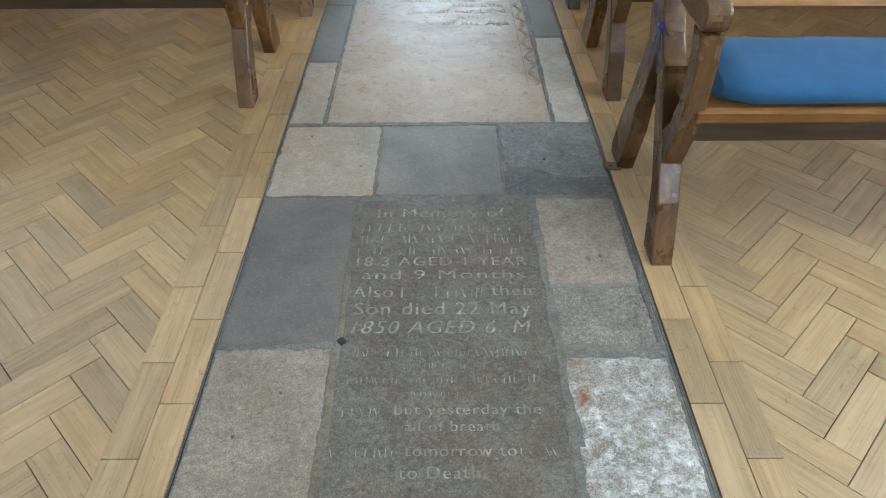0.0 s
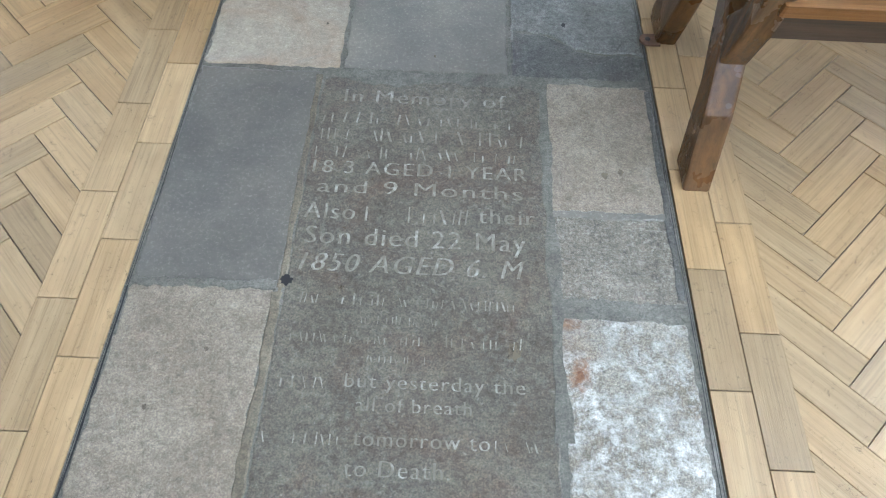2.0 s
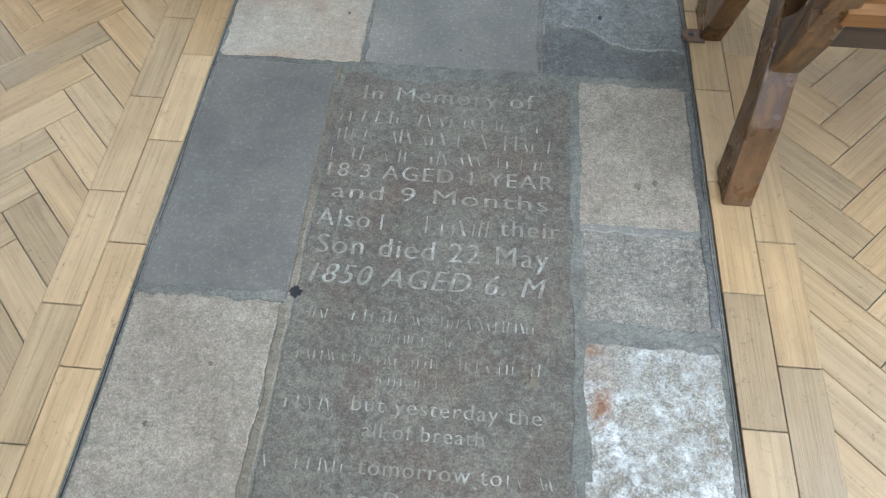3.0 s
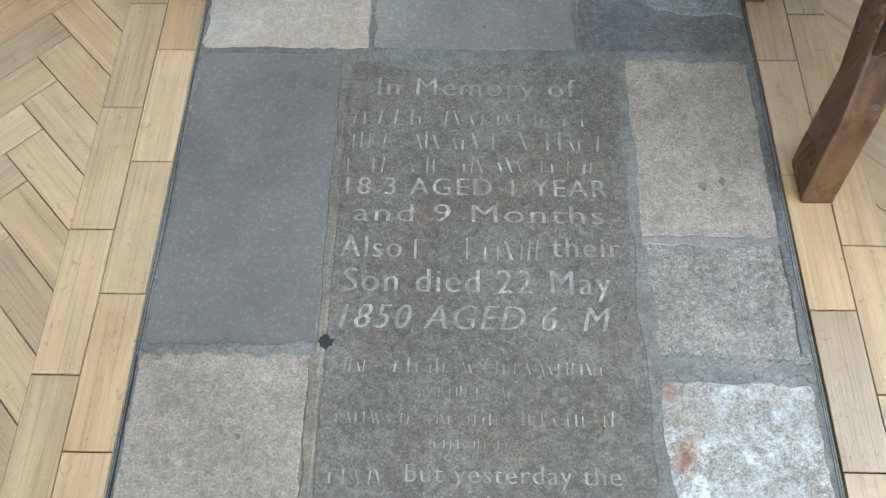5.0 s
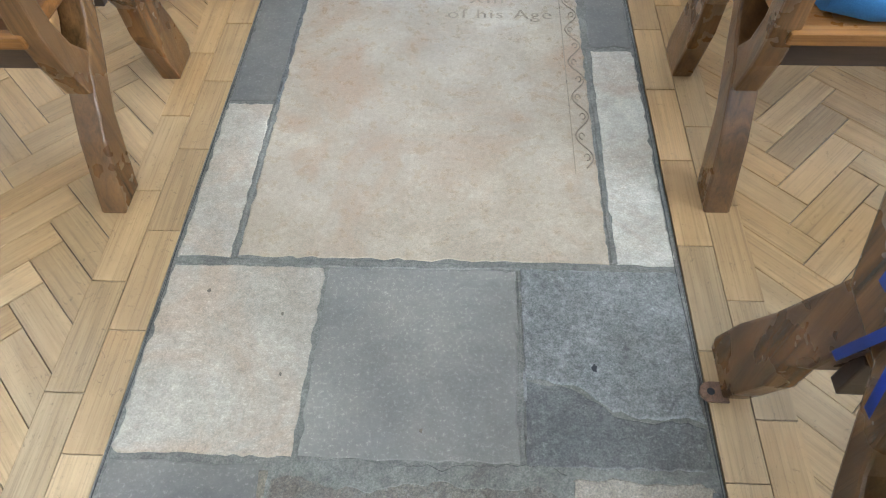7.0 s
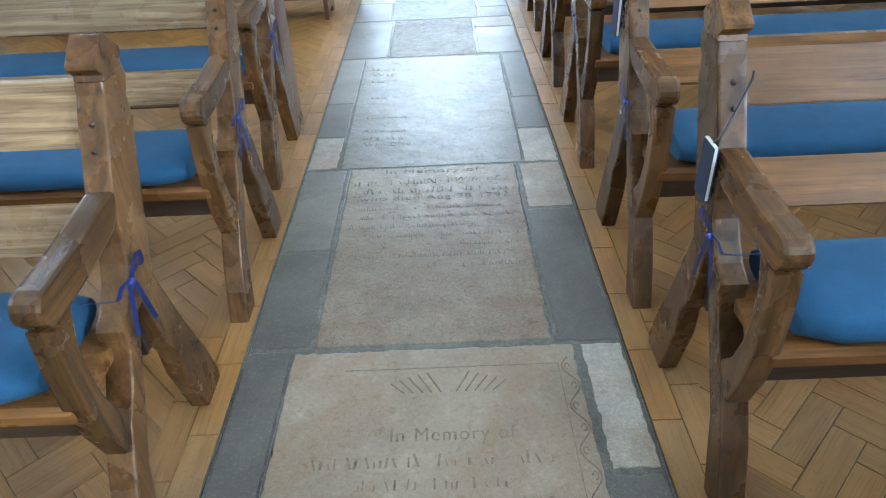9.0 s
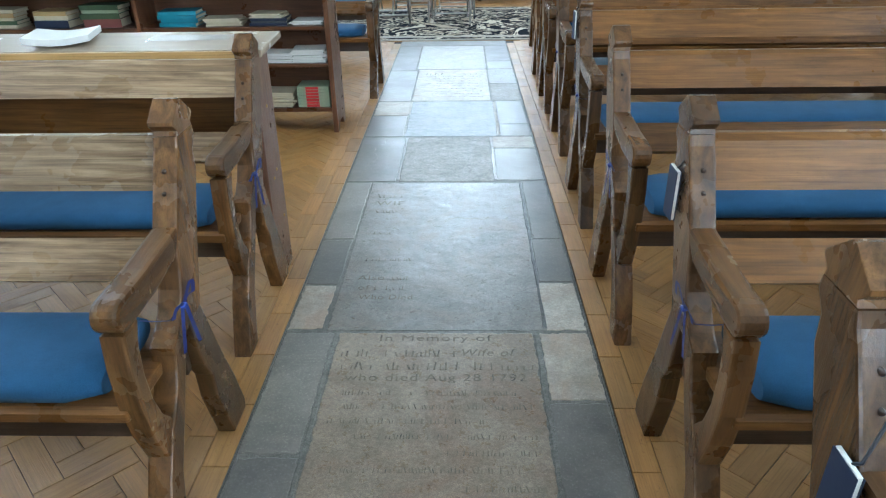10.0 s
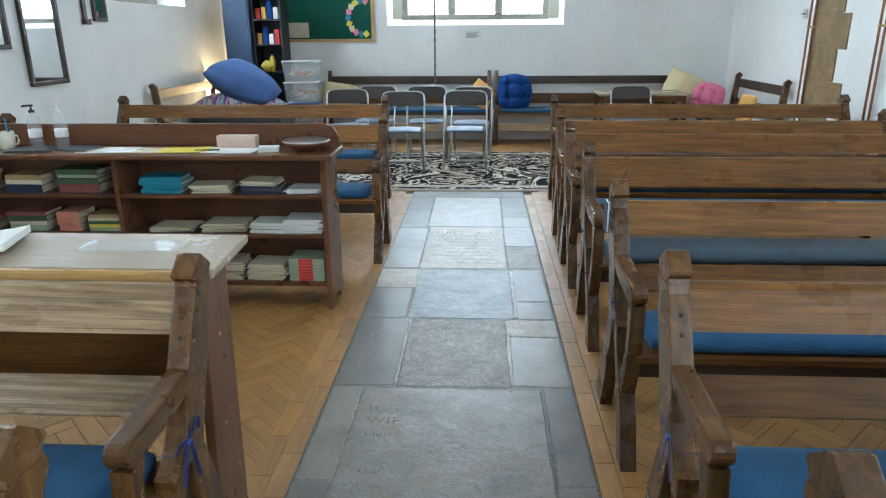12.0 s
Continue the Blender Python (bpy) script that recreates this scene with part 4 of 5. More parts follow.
    for f in faces[-(2 * n + 1):]:
        uvs.extend(flat(i) for i in f)


def mesh_of(name, store, material):
    data = bpy.data.meshes.new(name)
    data.from_pydata(store[0], [], store[1])
    layer = data.uv_layers.new(name="UVMap")
    layer.data.foreach_set("uv", np.array(store[2], dtype=np.float32).ravel())
    data.materials.append(material)
    return data


def rect(cx, cy, ca, sa, length, width):
    h, w = length / 2 - 0.0009, width / 2 - 0.0009
    return [(cx + u * ca - v * sa, cy + u * sa + v * ca) for u, v in ((-h, -w), (h, -w), (h, w), (-h, w))]


shared = ([], [], [])
block_mesh(shared, rect(0, 0, 1, 0, BL, BW), (0, 0), 1, 0, 0.0)
BLOCK = mesh_of("block", shared, PARQUET)
rest = ([], [], [])
tone = random.Random(5)
r2 = math.sqrt(0.5)


def near(cx, cy, side):
    return 0.6 < side * cx < 1.62 and -1.05 < cy < 0.78


def herringbone(ox, oy, x0, x1, y0, y1, side):
    """Blocks at 45 degrees to the aisle, cut off along the border."""
    ua, va = (-r2, r2), (r2, r2)
    span = int((y1 - y0) / (BW * math.sqrt(2))) + 8
    cols = range(-int(4.2 / (BL * math.sqrt(2))) - 2, int(4.2 / (BL * math.sqrt(2))) + 3)
    k0 = int((y0 - oy) / (BW * math.sqrt(2))) - 4
    for c in cols:
        for k in range(k0, k0 + span + 6):
            for kind in (0, 1):
                if kind == 0:
                    u, v = k * BW + BL / 2 + c * BL, (k + 0.5) * BW - c * BL
                    ca, sa = ua
                else:
                    u, v = (k + 0.5) * BW + BL + c * BL, (k + 1) * BW - BL / 2 - c * BL
                    ca, sa = va
                cx, cy = ox + u * ua[0] + v * va[0], oy + u * ua[1] + v * va[1]
                if not (x0 - 0.2 < cx < x1 + 0.2 and y0 - 0.2 < cy < y1 + 0.2):
                    continue
                full = rect(cx, cy, ca, sa, BL, BW)
                poly = full
                for plane in ((1, 0, x0), (-1, 0, -x1), (0, 1, y0), (0, -1, -y1)):
                    if poly:
                        poly = clip(poly, *plane)
                if len(poly) < 3:
                    continue
                lift = tone.uniform(-0.0005, 0.0004)
                if near(cx, cy, side):
                    if poly == full:
                        share("wood_block", BLOCK, floor, Matrix.Translation((cx, cy, lift)) @ Matrix.Rotation(math.atan2(sa, ca), 4, "Z"))
                    else:
                        own = ([], [], [])
                        block_mesh(own, poly, (cx, cy), ca, sa, lift)
                        share("wood_block", mesh_of("block", own, PARQUET), floor)
                else:
                    block_mesh(rest, poly, (cx + tone.uniform(-9, 9), cy), ca, sa, lift)


BORDER = 0.151
herringbone(-0.658, -0.521, ROOM_L, -A - 0.006 - BORDER, ROOM_F, ROOM_B, -1)
herringbone(0.784, -0.63, A + 0.008 + BORDER, ROOM_R, ROOM_F, ROOM_B, 1)
herringbone(0.784, -0.63, -A - 0.006 - BORDER, A + 0.008 + BORDER, END + 0.01, ROOM_B, 5)
joined = share("wood_block_field", mesh_of("blocks", rest, PARQUET_MANY), floor)
joined["kind"] = "stuff"
edging = thing("wood_block_border", "two straight courses of oak blocks edging the aisle", "floor border", kind="structure")
for side, start, off in ((-1, -0.004, 0.007), (1, -0.012, 0.01)):
    for course in (0, 1):
        x = side * (A + off + BW * (course + 0.5) - 0.0005)
        y = start - 18 * BL - (0.5 * BL + 0.01 if course else 0.0)
        while y < END:
            top = min(y + BL, END)
            if top - y > BL - 0.001:
                share("wood_block", BLOCK, edging, Matrix.Translation((x, y + BL / 2, tone.uniform(-0.0004, 0.0003))) @ Matrix.Rotation(radians(90), 4, "Z"))
            y += BL


# ---- pews ----
def arc(cx, cy, r, a0, a1, n=6):
    return [(cx + r * math.cos(radians(a0 + (a1 - a0) * i / n)), cy + r * math.sin(radians(a0 + (a1 - a0) * i / n))) for i in range(n + 1)]


POST = [(0.0, 0.0), (0.085, 0.0), (0.14, 0.18), (0.215, 0.3), (0.3, 0.45), (0.4, 0.46), (0.465, 0.62), (0.535, 0.77), (0.538, 0.815),
        (0.562, 0.845), (0.558, 0.868), (0.462, 0.868), (0.455, 0.845), (0.435, 0.815), (0.35, 0.66), (0.34, 0.63), (0.336, 0.59), (0.324, 0.55), (0.3, 0.512), (0.266, 0.48), (0.224, 0.458),
        (0.227, 0.435), (0.218, 0.4), (0.2, 0.362), (0.172, 0.327), (0.136, 0.296), (0.06, 0.16)]
REAR = [(0.325, 0.47), (0.405, 0.47), (0.475, 0.27), (0.53, 0.14), (0.565, 0.03), (0.56, 0.0), (0.455, 0.0), (0.435, 0.06), (0.4, 0.17), (0.395, 0.25), (0.36, 0.31)]
ARM = [(0.385, 0.69), (0.362, 0.652), (0.325, 0.625), (0.22, 0.611)] + arc(0.082, 0.64, 0.034, 270, 90, 8) + [(0.2, 0.676), (0.3, 0.685)]
BRACE = [(0.06, 0.605), (0.125, 0.605), (0.104, 0.55), (0.098, 0.49), (0.104, 0.42), (0.124, 0.36), (0.162, 0.315), (0.14, 0.268), (0.112, 0.246), (0.1, 0.255), (0.07, 0.34), (0.053, 0.43), (0.052, 0.53)]
CAP = [(0.466, 0.8685), (0.554, 0.8685), (0.552, 0.879), (0.568, 0.896), (0.566, 0.904), (0.515, 0.944), (0.505, 0.944), (0.452, 0.904), (0.451, 0.896), (0.47, 0.879)]
TH = 0.058


def pew(x_end, y0, length, side, detail=True, label="dark oak pew with open shaped ends and a blue seat cushion", cushion=True, far_end=True, boards=None, cloth=None):
    """Bench facing the camera's side of the nave. x_end: the aisle face; side: +1 right of the aisle, -1 left."""
    ob = thing("pew", label, "pew", (x_end, y0, 0), "pews along the aisle")
    def span(a, b):
        return (min(side * a, side * b), max(side * a, side * b))
    ends = [0.0] + ([length - TH] if far_end else [])
    for e in ends:
        a, b = span(e, e + TH)
        end = part("pew_end", prism(POST, a, b, "x", 0.006), OAK_Z, ob)
        part("finial", prism(CAP, a, b, "x", 0.003), OAK_Z, end)
        part("rear_leg", prism(REAR, a + 0.004, b - 0.004, "x", 0.006), OAK_Z, end)
        part("armrest", prism(ARM, a + 0.001, b - 0.001, "x", 0.01), OAK_Y, end, "polished worn armrest with a rounded nose")
        part("brace", prism(BRACE, a + 0.004, b - 0.004, "x", 0.006), OAK_Z, end, "curved brace under the armrest")
        if detail:
            for py, pz in ((0.425, 0.8), (0.402, 0.755)):
                part("peg", tube([((a + b) / 2, py - 0.004, pz), ((a + b) / 2, py + 0.02, pz)], 0.005, 8), OAK_BLACK, end)
    a, b = span(0.035, length - 0.035)
    lean = 0.53
    def board(z0, z1, y, t):
        return [(y + (z0 - 0.7) * lean, z0), (y + t + (z0 - 0.7) * lean, z0), (y + t + (z1 - 0.7) * lean, z1), (y + (z1 - 0.7) * lean, z1)]
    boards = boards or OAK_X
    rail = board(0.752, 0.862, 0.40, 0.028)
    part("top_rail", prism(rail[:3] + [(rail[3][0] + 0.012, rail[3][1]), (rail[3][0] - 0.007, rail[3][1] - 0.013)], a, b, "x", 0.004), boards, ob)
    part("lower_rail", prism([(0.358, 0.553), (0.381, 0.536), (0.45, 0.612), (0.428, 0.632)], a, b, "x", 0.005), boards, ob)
    part("seat", prism([(0.05, 0.40), (0.37, 0.385), (0.37, 0.413), (0.062, 0.432), (0.046, 0.425)], a, b, "x", 0.006), OAK_X, ob)
    # The two rails below the seat are a darker oak than the boards.
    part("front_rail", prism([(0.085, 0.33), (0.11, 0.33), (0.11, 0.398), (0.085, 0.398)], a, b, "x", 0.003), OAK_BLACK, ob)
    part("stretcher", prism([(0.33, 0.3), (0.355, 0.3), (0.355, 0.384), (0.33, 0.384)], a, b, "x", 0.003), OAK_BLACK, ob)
    if cushion:
        inset = TH + 0.035
        w = length - 2 * inset
        bm = bmesh.new()
        ny, nx = 16, max(8, int(w / 0.07))
        prof = []
        hw, hh = 0.145, 0.036
        for i in range(ny):
            t = 2 * math.pi * i / ny
            c, s = math.cos(t), math.sin(t)
            prof.append((math.copysign(abs(c) ** 0.55, c) * hw, math.copysign(abs(s) ** 0.7, s) * hh))
        rings = []
        for i in range(nx + 1):
            u = i / nx
            e = min(1.0, min(u, 1 - u) * w / 0.035)
            k = 0.82 + 0.18 * math.sqrt(1 - (1 - e) ** 2)
            wob = 1 + 0.07 * noise.noise(Vector((u * w * 3 + y0, side, 0)))
            rings.append([bm.verts.new(((u - 0.5) * w, p * k, q * k * (wob if q > 0 else 1))) for p, q in prof])
        for p, q in zip(rings, rings[1:]):
            for i in range(ny):
                bm.faces.new((p[i], p[(i + 1) % ny], q[(i + 1) % ny], q[i])).smooth = True
        bm.faces.new(rings[0][::-1]), bm.faces.new(rings[-1])
        bmesh.ops.recalc_face_normals(bm, faces=bm.faces)
        cu = part("seat_cushion", bm, cloth or BLUE, None)
        cu.location = (x_end + side * length / 2, y0 + 0.2, 0.46)
        tagged(cu, "long grey-blue leathercloth pad lying on an oak pew" if cloth else "long blue cloth cushion lying on an oak pew", "cushion", "pew cushions")
    return ob


def bow(x, y, z, side, s=1.5, turn=0.0):
    """Narrow ribbon knotted round a pew end, loops and tails hanging."""
    ob = thing("ribbon_bow", "narrow navy ribbon tied in a bow round a pew end", "ribbon", (x, y, z), "ribbons on the pew ends")
    rnd = random.Random(int(1000 * y))
    def strip(pts, w, name):
        bm = bmesh.new()
        l = [bm.verts.new((p[0], p[1] - w / 2, p[2] + 0.002)) for p in pts]
        r = [bm.verts.new((p[0] + 0.001, p[1] + w / 2, p[2] - 0.002)) for p in pts]
        for i in range(len(pts) - 1):
            bm.faces.new((l[i], r[i], r[i + 1], l[i + 1]))
        bmesh.ops.solidify(bm, geom=bm.faces[:], thickness=0.0012)
        part(name, bm, RIBBON, ob)
    o = -side * 0.012
    for dy in (-1, 1):
        strip([(o * (1 + 0.6 * math.sin(math.pi * t)), dy * 0.04 * s * math.sin(math.pi * t * 0.5), 0.028 * s * math.sin(2 * math.pi * t * 0.5) * (1 if dy > 0 else 0.6)) for t in [i / 6 for i in range(7)]], 0.018, "loop")
        strip([(o, dy * (0.006 + 0.022 * t) * s, -0.085 * s * t * (1 if dy > 0 else 0.8)) for t in [i / 5 for i in range(6)]], 0.016, "tail")
    part("knot", pillow(0.014, 0.02, 0.014, Matrix.Translation((o, 0, 0)), n=6), RIBBON, ob)
    strip([(-side * 0.006, -0.06, 0.0), (-side * 0.006, 0.0, 0.003), (-side * 0.006, 0.06, 0.0)], 0.01, "band")
    strip([(-side * 0.006, -0.062, 0.0), (side * 0.03, -0.066, 0.0), (side * (TH + 0.006), -0.062, 0.0)], 0.01, "band")
    return ob


PEWS_R = [(0.555, -0.315), (0.605, 0.575), (0.595, 1.44), (0.59, 2.14), (0.597, 3.02), (0.62, 3.9), (0.645, 4.84), (0.65, 5.68), (0.665, 6.35), (0.74, 7.5)]
for x, y in PEWS_R:
    pew(x, y, (3.02 if 6 < y < 7 else 3.3 if y > 7 else ROOM_R - 0.28) - x, 1, cloth=BLUE_BACK if y == 4.84 else None)
    if y < 5:
        bow(x, y + 0.29, 0.53, 1)
PEWS_L = [(-0.665, 0.536), (-0.575, 1.37), (-0.55, 2.15), (-0.605, 2.95), (-0.54, 6.1), (-0.72, 7.5)]
for x, y in PEWS_L:
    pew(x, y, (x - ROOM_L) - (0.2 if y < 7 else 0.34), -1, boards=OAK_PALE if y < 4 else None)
    if y < 5:
        bow(x, y + 0.29, 0.53, -1)

# iron lug screwed to the floor beside a pew foot
lug = thing("floor_lug", "small rusty iron fixing lug with a screw hole", "bracket", (0.54, 0.15, 0.0))
part("plate", prism(arc(0.0, 0.0, 0.02, 90, 270) + [(0.03, -0.02), (0.03, 0.02)], 0.0, 0.006, "z", 0.001), RUST, lug)
part("screw_hole", lathe([(0.007, 0.0062), (0.007, 0.0072), (0.004, 0.0072)], sides=14), BLACK, lug)

# books hung on cords from pew ends
def hung_book(x, y, z, label):
    ob = thing("hanging_book", label, "book", (x, y, z))
    part("cover", box(-0.0055, -0.0035, -0.03, 0.03, -0.12, 0.0, 0.0008), NAVY, ob)
    part("cover", box(0.0035, 0.0055, -0.03, 0.03, -0.12, 0.0, 0.0008), NAVY, ob)
    part("text_block", box(-0.0033, 0.0033, -0.028, 0.028, -0.117, 0.0015, 0.0005), PAPER, ob, "white page edges")
    part("cord", tube([(0.0, 0.0, -0.004), (0.006, -0.014, 0.012), (0.016, -0.006, 0.024), (0.042, 0.014, 0.062), (0.072, 0.042, 0.11), (0.08, 0.06, 0.118)], 0.0026, 6), BLACK, ob)
    return ob


hung_book(0.577, 2.62, 0.785, "dark blue booklet hung on a cord from a pew end")
hung_book(0.582, 1.81, 0.7, "dark blue booklet hung on a cord from a pew end")
hung_book(0.607, 4.4, 0.86, "dark booklet hung over a pew end")

# ---- reading desk behind the left pews ----
desk = thing("reading_desk", "long reading desk with pale top and red-brown end", "desk", (-0.62, 3.5, 0))
part("top", prism([(0.02, 0.852), (0.31, 0.866), (0.31, 0.89), (0.02, 0.878)], -2.6, 0.02, "x", 0.008), DESK, desk, "pale polished desk top")
part("front_edge", box(-2.6, -0.06, 0.004, 0.0195, 0.83, 0.876, 0.003), PINE, desk, "yellow pine edging")
part("front_board", box(-2.6, -0.04, 0.1, 0.125, 0.5, 0.84, 0.003), OAK_X, desk)
part("end_panel", prism([(-0.07, 0.0), (0.13, 0.0), (0.16, 0.86), (-0.02, 0.85)], -0.03, 0.0, "x", 0.004), SHELF_Z, desk, "red-brown end panel with studs")
part("end_panel", prism([(-0.07, 0.0), (0.13, 0.0), (0.16, 0.86), (-0.02, 0.85)], -2.58, -2.55, "x", 0.004), SHELF_Z, desk)
for py, pz in ((0.06, 0.67), (0.03, 0.4), (0.075, 0.42), (0.09, 0.22)):
    part("stud", lathe([(0.0065, 0), (0.005, 0.003), (0.001, 0.004)], sides=10), BRASS, desk).matrix_basis = Matrix.Translation((0.0, py, pz)) @ Matrix.Rotation(radians(90), 4, "Y")


def sheet(name, label, x, y, z, w, d, t, turn, material, category="paper", curl=0.0):
    """A leaf or pad of paper with a slight curl."""
    bm = bmesh.new()
    n = 10
    top, low = [], []
    for i in range(n + 1):
        for j in (0, 1):
            u = i / n
            zz = curl * (2 * u - 1) ** 2 + 0.002 * noise.noise(Vector((u * 3, j, x)))
            top.append(bm.verts.new(((u - 0.5) * w, (j - 0.5) * d, t + max(0, zz))))
            low.append(bm.verts.new(((u - 0.5) * w, (j - 0.5) * d, max(0, zz))))
    for i in range(n):
        a, b, c, e = 2 * i, 2 * i + 1, 2 * i + 3, 2 * i + 2
        bm.faces.new((top[a], top[e], top[c], top[b]))
        bm.faces.new((low[a], low[b], low[c], low[e]))
        bm.faces.new((top[a], low[a], low[e], top[e]))
        bm.faces.new((top[b], top[c], low[c], low[b]))
    bm.faces.new((top[0], top[1], low[1], low[0])), bm.faces.new((top[-2], low[-2], low[-1], top[-1]))
    ob = part(name, bm, material, None)
    ob.matrix_basis = Matrix.Translation((x, y, z)) @ Matrix.Rotation(radians(turn), 4, "Z")
    return tagged(ob, label, category)


pad = sheet("paper_pad", "thick stack of white paper lying on the desk", -1.36, 3.66, 0.889, 0.22, 0.2, 0.022, 14, PAPER, curl=0.012)
sheet("plastic_folder", "clear plastic folder lying flat on the desk", -0.9, 3.68, 0.891, 0.3, 0.1, 0.002, 2, CLEAR, "folder")


# ---- bookcase ----
BC = (-2.95, -0.7, 5.31, 5.6)
case = thing("bookcase", "low red-brown wooden bookcase with a raised back", "bookcase", (0, 0, 0))
part("side_panel", prism([(5.31, 0.0), (5.36, 0.0), (5.4, 0.05), (5.5, 0.05), (5.54, 0.0), (5.6, 0.0), (5.6, 0.845), (5.31, 0.845)], BC[1] - 0.03, BC[1], "x", 0.004), SHELF_Z, case)
part("side_panel", prism([(5.31, 0.0), (5.36, 0.0), (5.4, 0.05), (5.5, 0.05), (5.54, 0.0), (5.6, 0.0), (5.6, 0.845), (5.31, 0.845)], BC[0], BC[0] + 0.03, "x", 0.004), SHELF_Z, case)
part("divider", box(-1.87, -1.845, 5.325, 5.585, 0.155, 0.844, 0.003), SHELF_Z, case)
part("top", box(BC[0] - 0.03, BC[1] + 0.04, 5.285, 5.62, 0.846, 0.876, 0.009), SHELF_X, case)
part("back", box(BC[0] + 0.031, BC[1] - 0.031, 5.588, 5.602, 0.1, 0.8455, 0.002), SHELF_X, case)
part("gallery", prism([(BC[0], 0.877), (BC[1] + 0.02, 0.877), (BC[1] + 0.02, 0.93), (BC[1] - 0.01, 0.985), (BC[1] - 0.06, 1.0), (BC[0], 1.0)], 5.595, 5.618, "y", 0.005), SHELF_X, case)
for z in (0.63, 0.41):
    part("shelf", box(BC[0] + 0.0305, -1.8705, 5.33, 5.586, z, z + 0.022, 0.003), SHELF_X, case)
    part("shelf", box(-1.8445, BC[1] - 0.0305, 5.33, 5.586, z, z + 0.022, 0.003), SHELF_X, case)
part("shelf", box(BC[0] + 0.0305, BC[1] - 0.0305, 5.33, 5.586, 0.13, 0.154, 0.003), SHELF_X, case)


def book(x, y, z, w, d, t, turn, cover, label, group="books on the bookcase"):
    ob = thing("book", label, "book", (x, y, z), group)
    ob.rotation_euler = (0, 0, radians(turn))
    part("cover", box(-w / 2, w / 2, -d / 2, d / 2, 0, 0.003, 0.0008), cover, ob)
    part("cover", box(-w / 2, w / 2, -d / 2, d / 2, t - 0.003, t, 0.0008), cover, ob)
    part("spine", box(-w / 2, w / 2, -d / 2, -d / 2 + 0.003, 0.0031, t - 0.0031, 0), cover, ob)
    part("text_block", box(-w / 2 + 0.003, w / 2 - 0.003, -d / 2 + 0.0032, d / 2 - 0.004, 0.0031, t - 0.0031, 0), PAPER_OLD, ob)
    return ob


def pile(x, y, z, w, d, items, label, seed):
    rnd = random.Random(seed)
    for cover, t in items:
        k = rnd.uniform(0.92, 1.03)
        book(x + rnd.uniform(-0.008, 0.008), y + rnd.uniform(-0.008, 0.008), z, w * k, d * k, t, rnd.uniform(-4, 4), cover, label)
        z += t + 0.0003
    return z


def leaflets(x, y, z, w, d, n, t, material, label, seed):
    """A loose pile of booklets, each its own."""
    rnd = random.Random(seed)
    for i in range(n):
        ob = sheet("booklet", label, x + rnd.uniform(-0.012, 0.012), y + rnd.uniform(-0.01, 0.01), z, w * rnd.uniform(0.94, 1.02), d, t * 0.9, rnd.uniform(-6, 6), material, "booklet", 0.0)
        ob["group"] = "booklets on the bookcase"
        z += t


S1, S2, S3 = 0.6525, 0.4325, 0.1545
pile(-2.72, 5.44, S1, 0.2, 0.16, [(PAPER_OLD, 0.02), (GREEN, 0.022), (PAPER_OLD, 0.02), (TAN, 0.025), (PAPER_OLD, 0.02)], "old cream and brown book lying in a pile", 1)
pile(-2.4, 5.44, S1, 0.21, 0.16, [(NAVY, 0.045), (PAPER_OLD, 0.025), (TAN, 0.026)], "tan and dark book lying in a pile", 2)
pile(-2.09, 5.44, S1, 0.24, 0.16, [(MAROON, 0.05), (GREEN, 0.03), (SAGE, 0.02), (GREEN, 0.028)], "green or maroon cloth-bound book lying in a pile", 3)
pile(-1.62, 5.44, S1, 0.24, 0.17, [(TEAL, 0.022), (TEAL, 0.022), (TEAL, 0.022), (TEAL, 0.022)], "teal paperback lying in a neat pile", 4)
leaflets(-1.36, 5.44, S1, 0.22, 0.15, 5, 0.009, PAPER_OLD, "cream paper booklet in a loose pile", 5)
pile(-1.08, 5.44, S1, 0.23, 0.16, [(NAVY, 0.015), (GREY, 0.012), (NAVY, 0.015)], "thin dark blue book in a pile", 6)
leaflets(-1.08, 5.44, S1 + 0.044, 0.2, 0.15, 3, 0.008, PAPER_OLD, "cream paper booklet lying on dark books", 7)
leaflets(-0.84, 5.44, S1, 0.19, 0.15, 3, 0.009, PAPER, "white curled booklet on the shelf", 8)
pile(-2.72, 5.44, S2, 0.2, 0.16, [(TAN, 0.03), (YELLOW, 0.02), (RED, 0.02)], "red and yellow book lying in a pile", 9)
pile(-2.42, 5.44, S2, 0.22, 0.16, [(SAGE, 0.035), (PAPER_OLD, 0.02), (GREEN, 0.03), (MAROON, 0.02)], "sage and green book lying in a pile", 10)
pile(-2.18, 5.44, S2, 0.13, 0.17, [(SALMON, 0.04), (SALMON, 0.035), (SALMON, 0.035)], "thick salmon paperback lying in a pile", 11)
pile(-1.98, 5.44, S2, 0.19, 0.16, [(SAGE, 0.022), (YELLOW, 0.018), (GREEN, 0.02), (PAPER_OLD, 0.018), (TAN, 0.016)], "thin mixed-colour book lying in a pile", 12)
leaflets(-1.6, 5.44, S2, 0.24, 0.16, 3, 0.009, PAPER_OLD, "cream paper booklet in a loose pile", 13)
leaflets(-1.3, 5.44, S2, 0.24, 0.16, 6, 0.008, PAPER_OLD, "cream paper booklet in a loose pile", 14)
leaflets(-1.06, 5.44, S2, 0.2, 0.16, 6, 0.009, PAPER, "white paper booklet in a loose pile", 15)
leaflets(-0.85, 5.44, S2, 0.21, 0.17, 7, 0.011, PAPER, "white paper booklet in a tall pile", 16)
leaflets(-1.32, 5.44, S3, 0.2, 0.17, 9, 0.011, PAPER_OLD, "worn brown booklet in an untidy pile", 17)
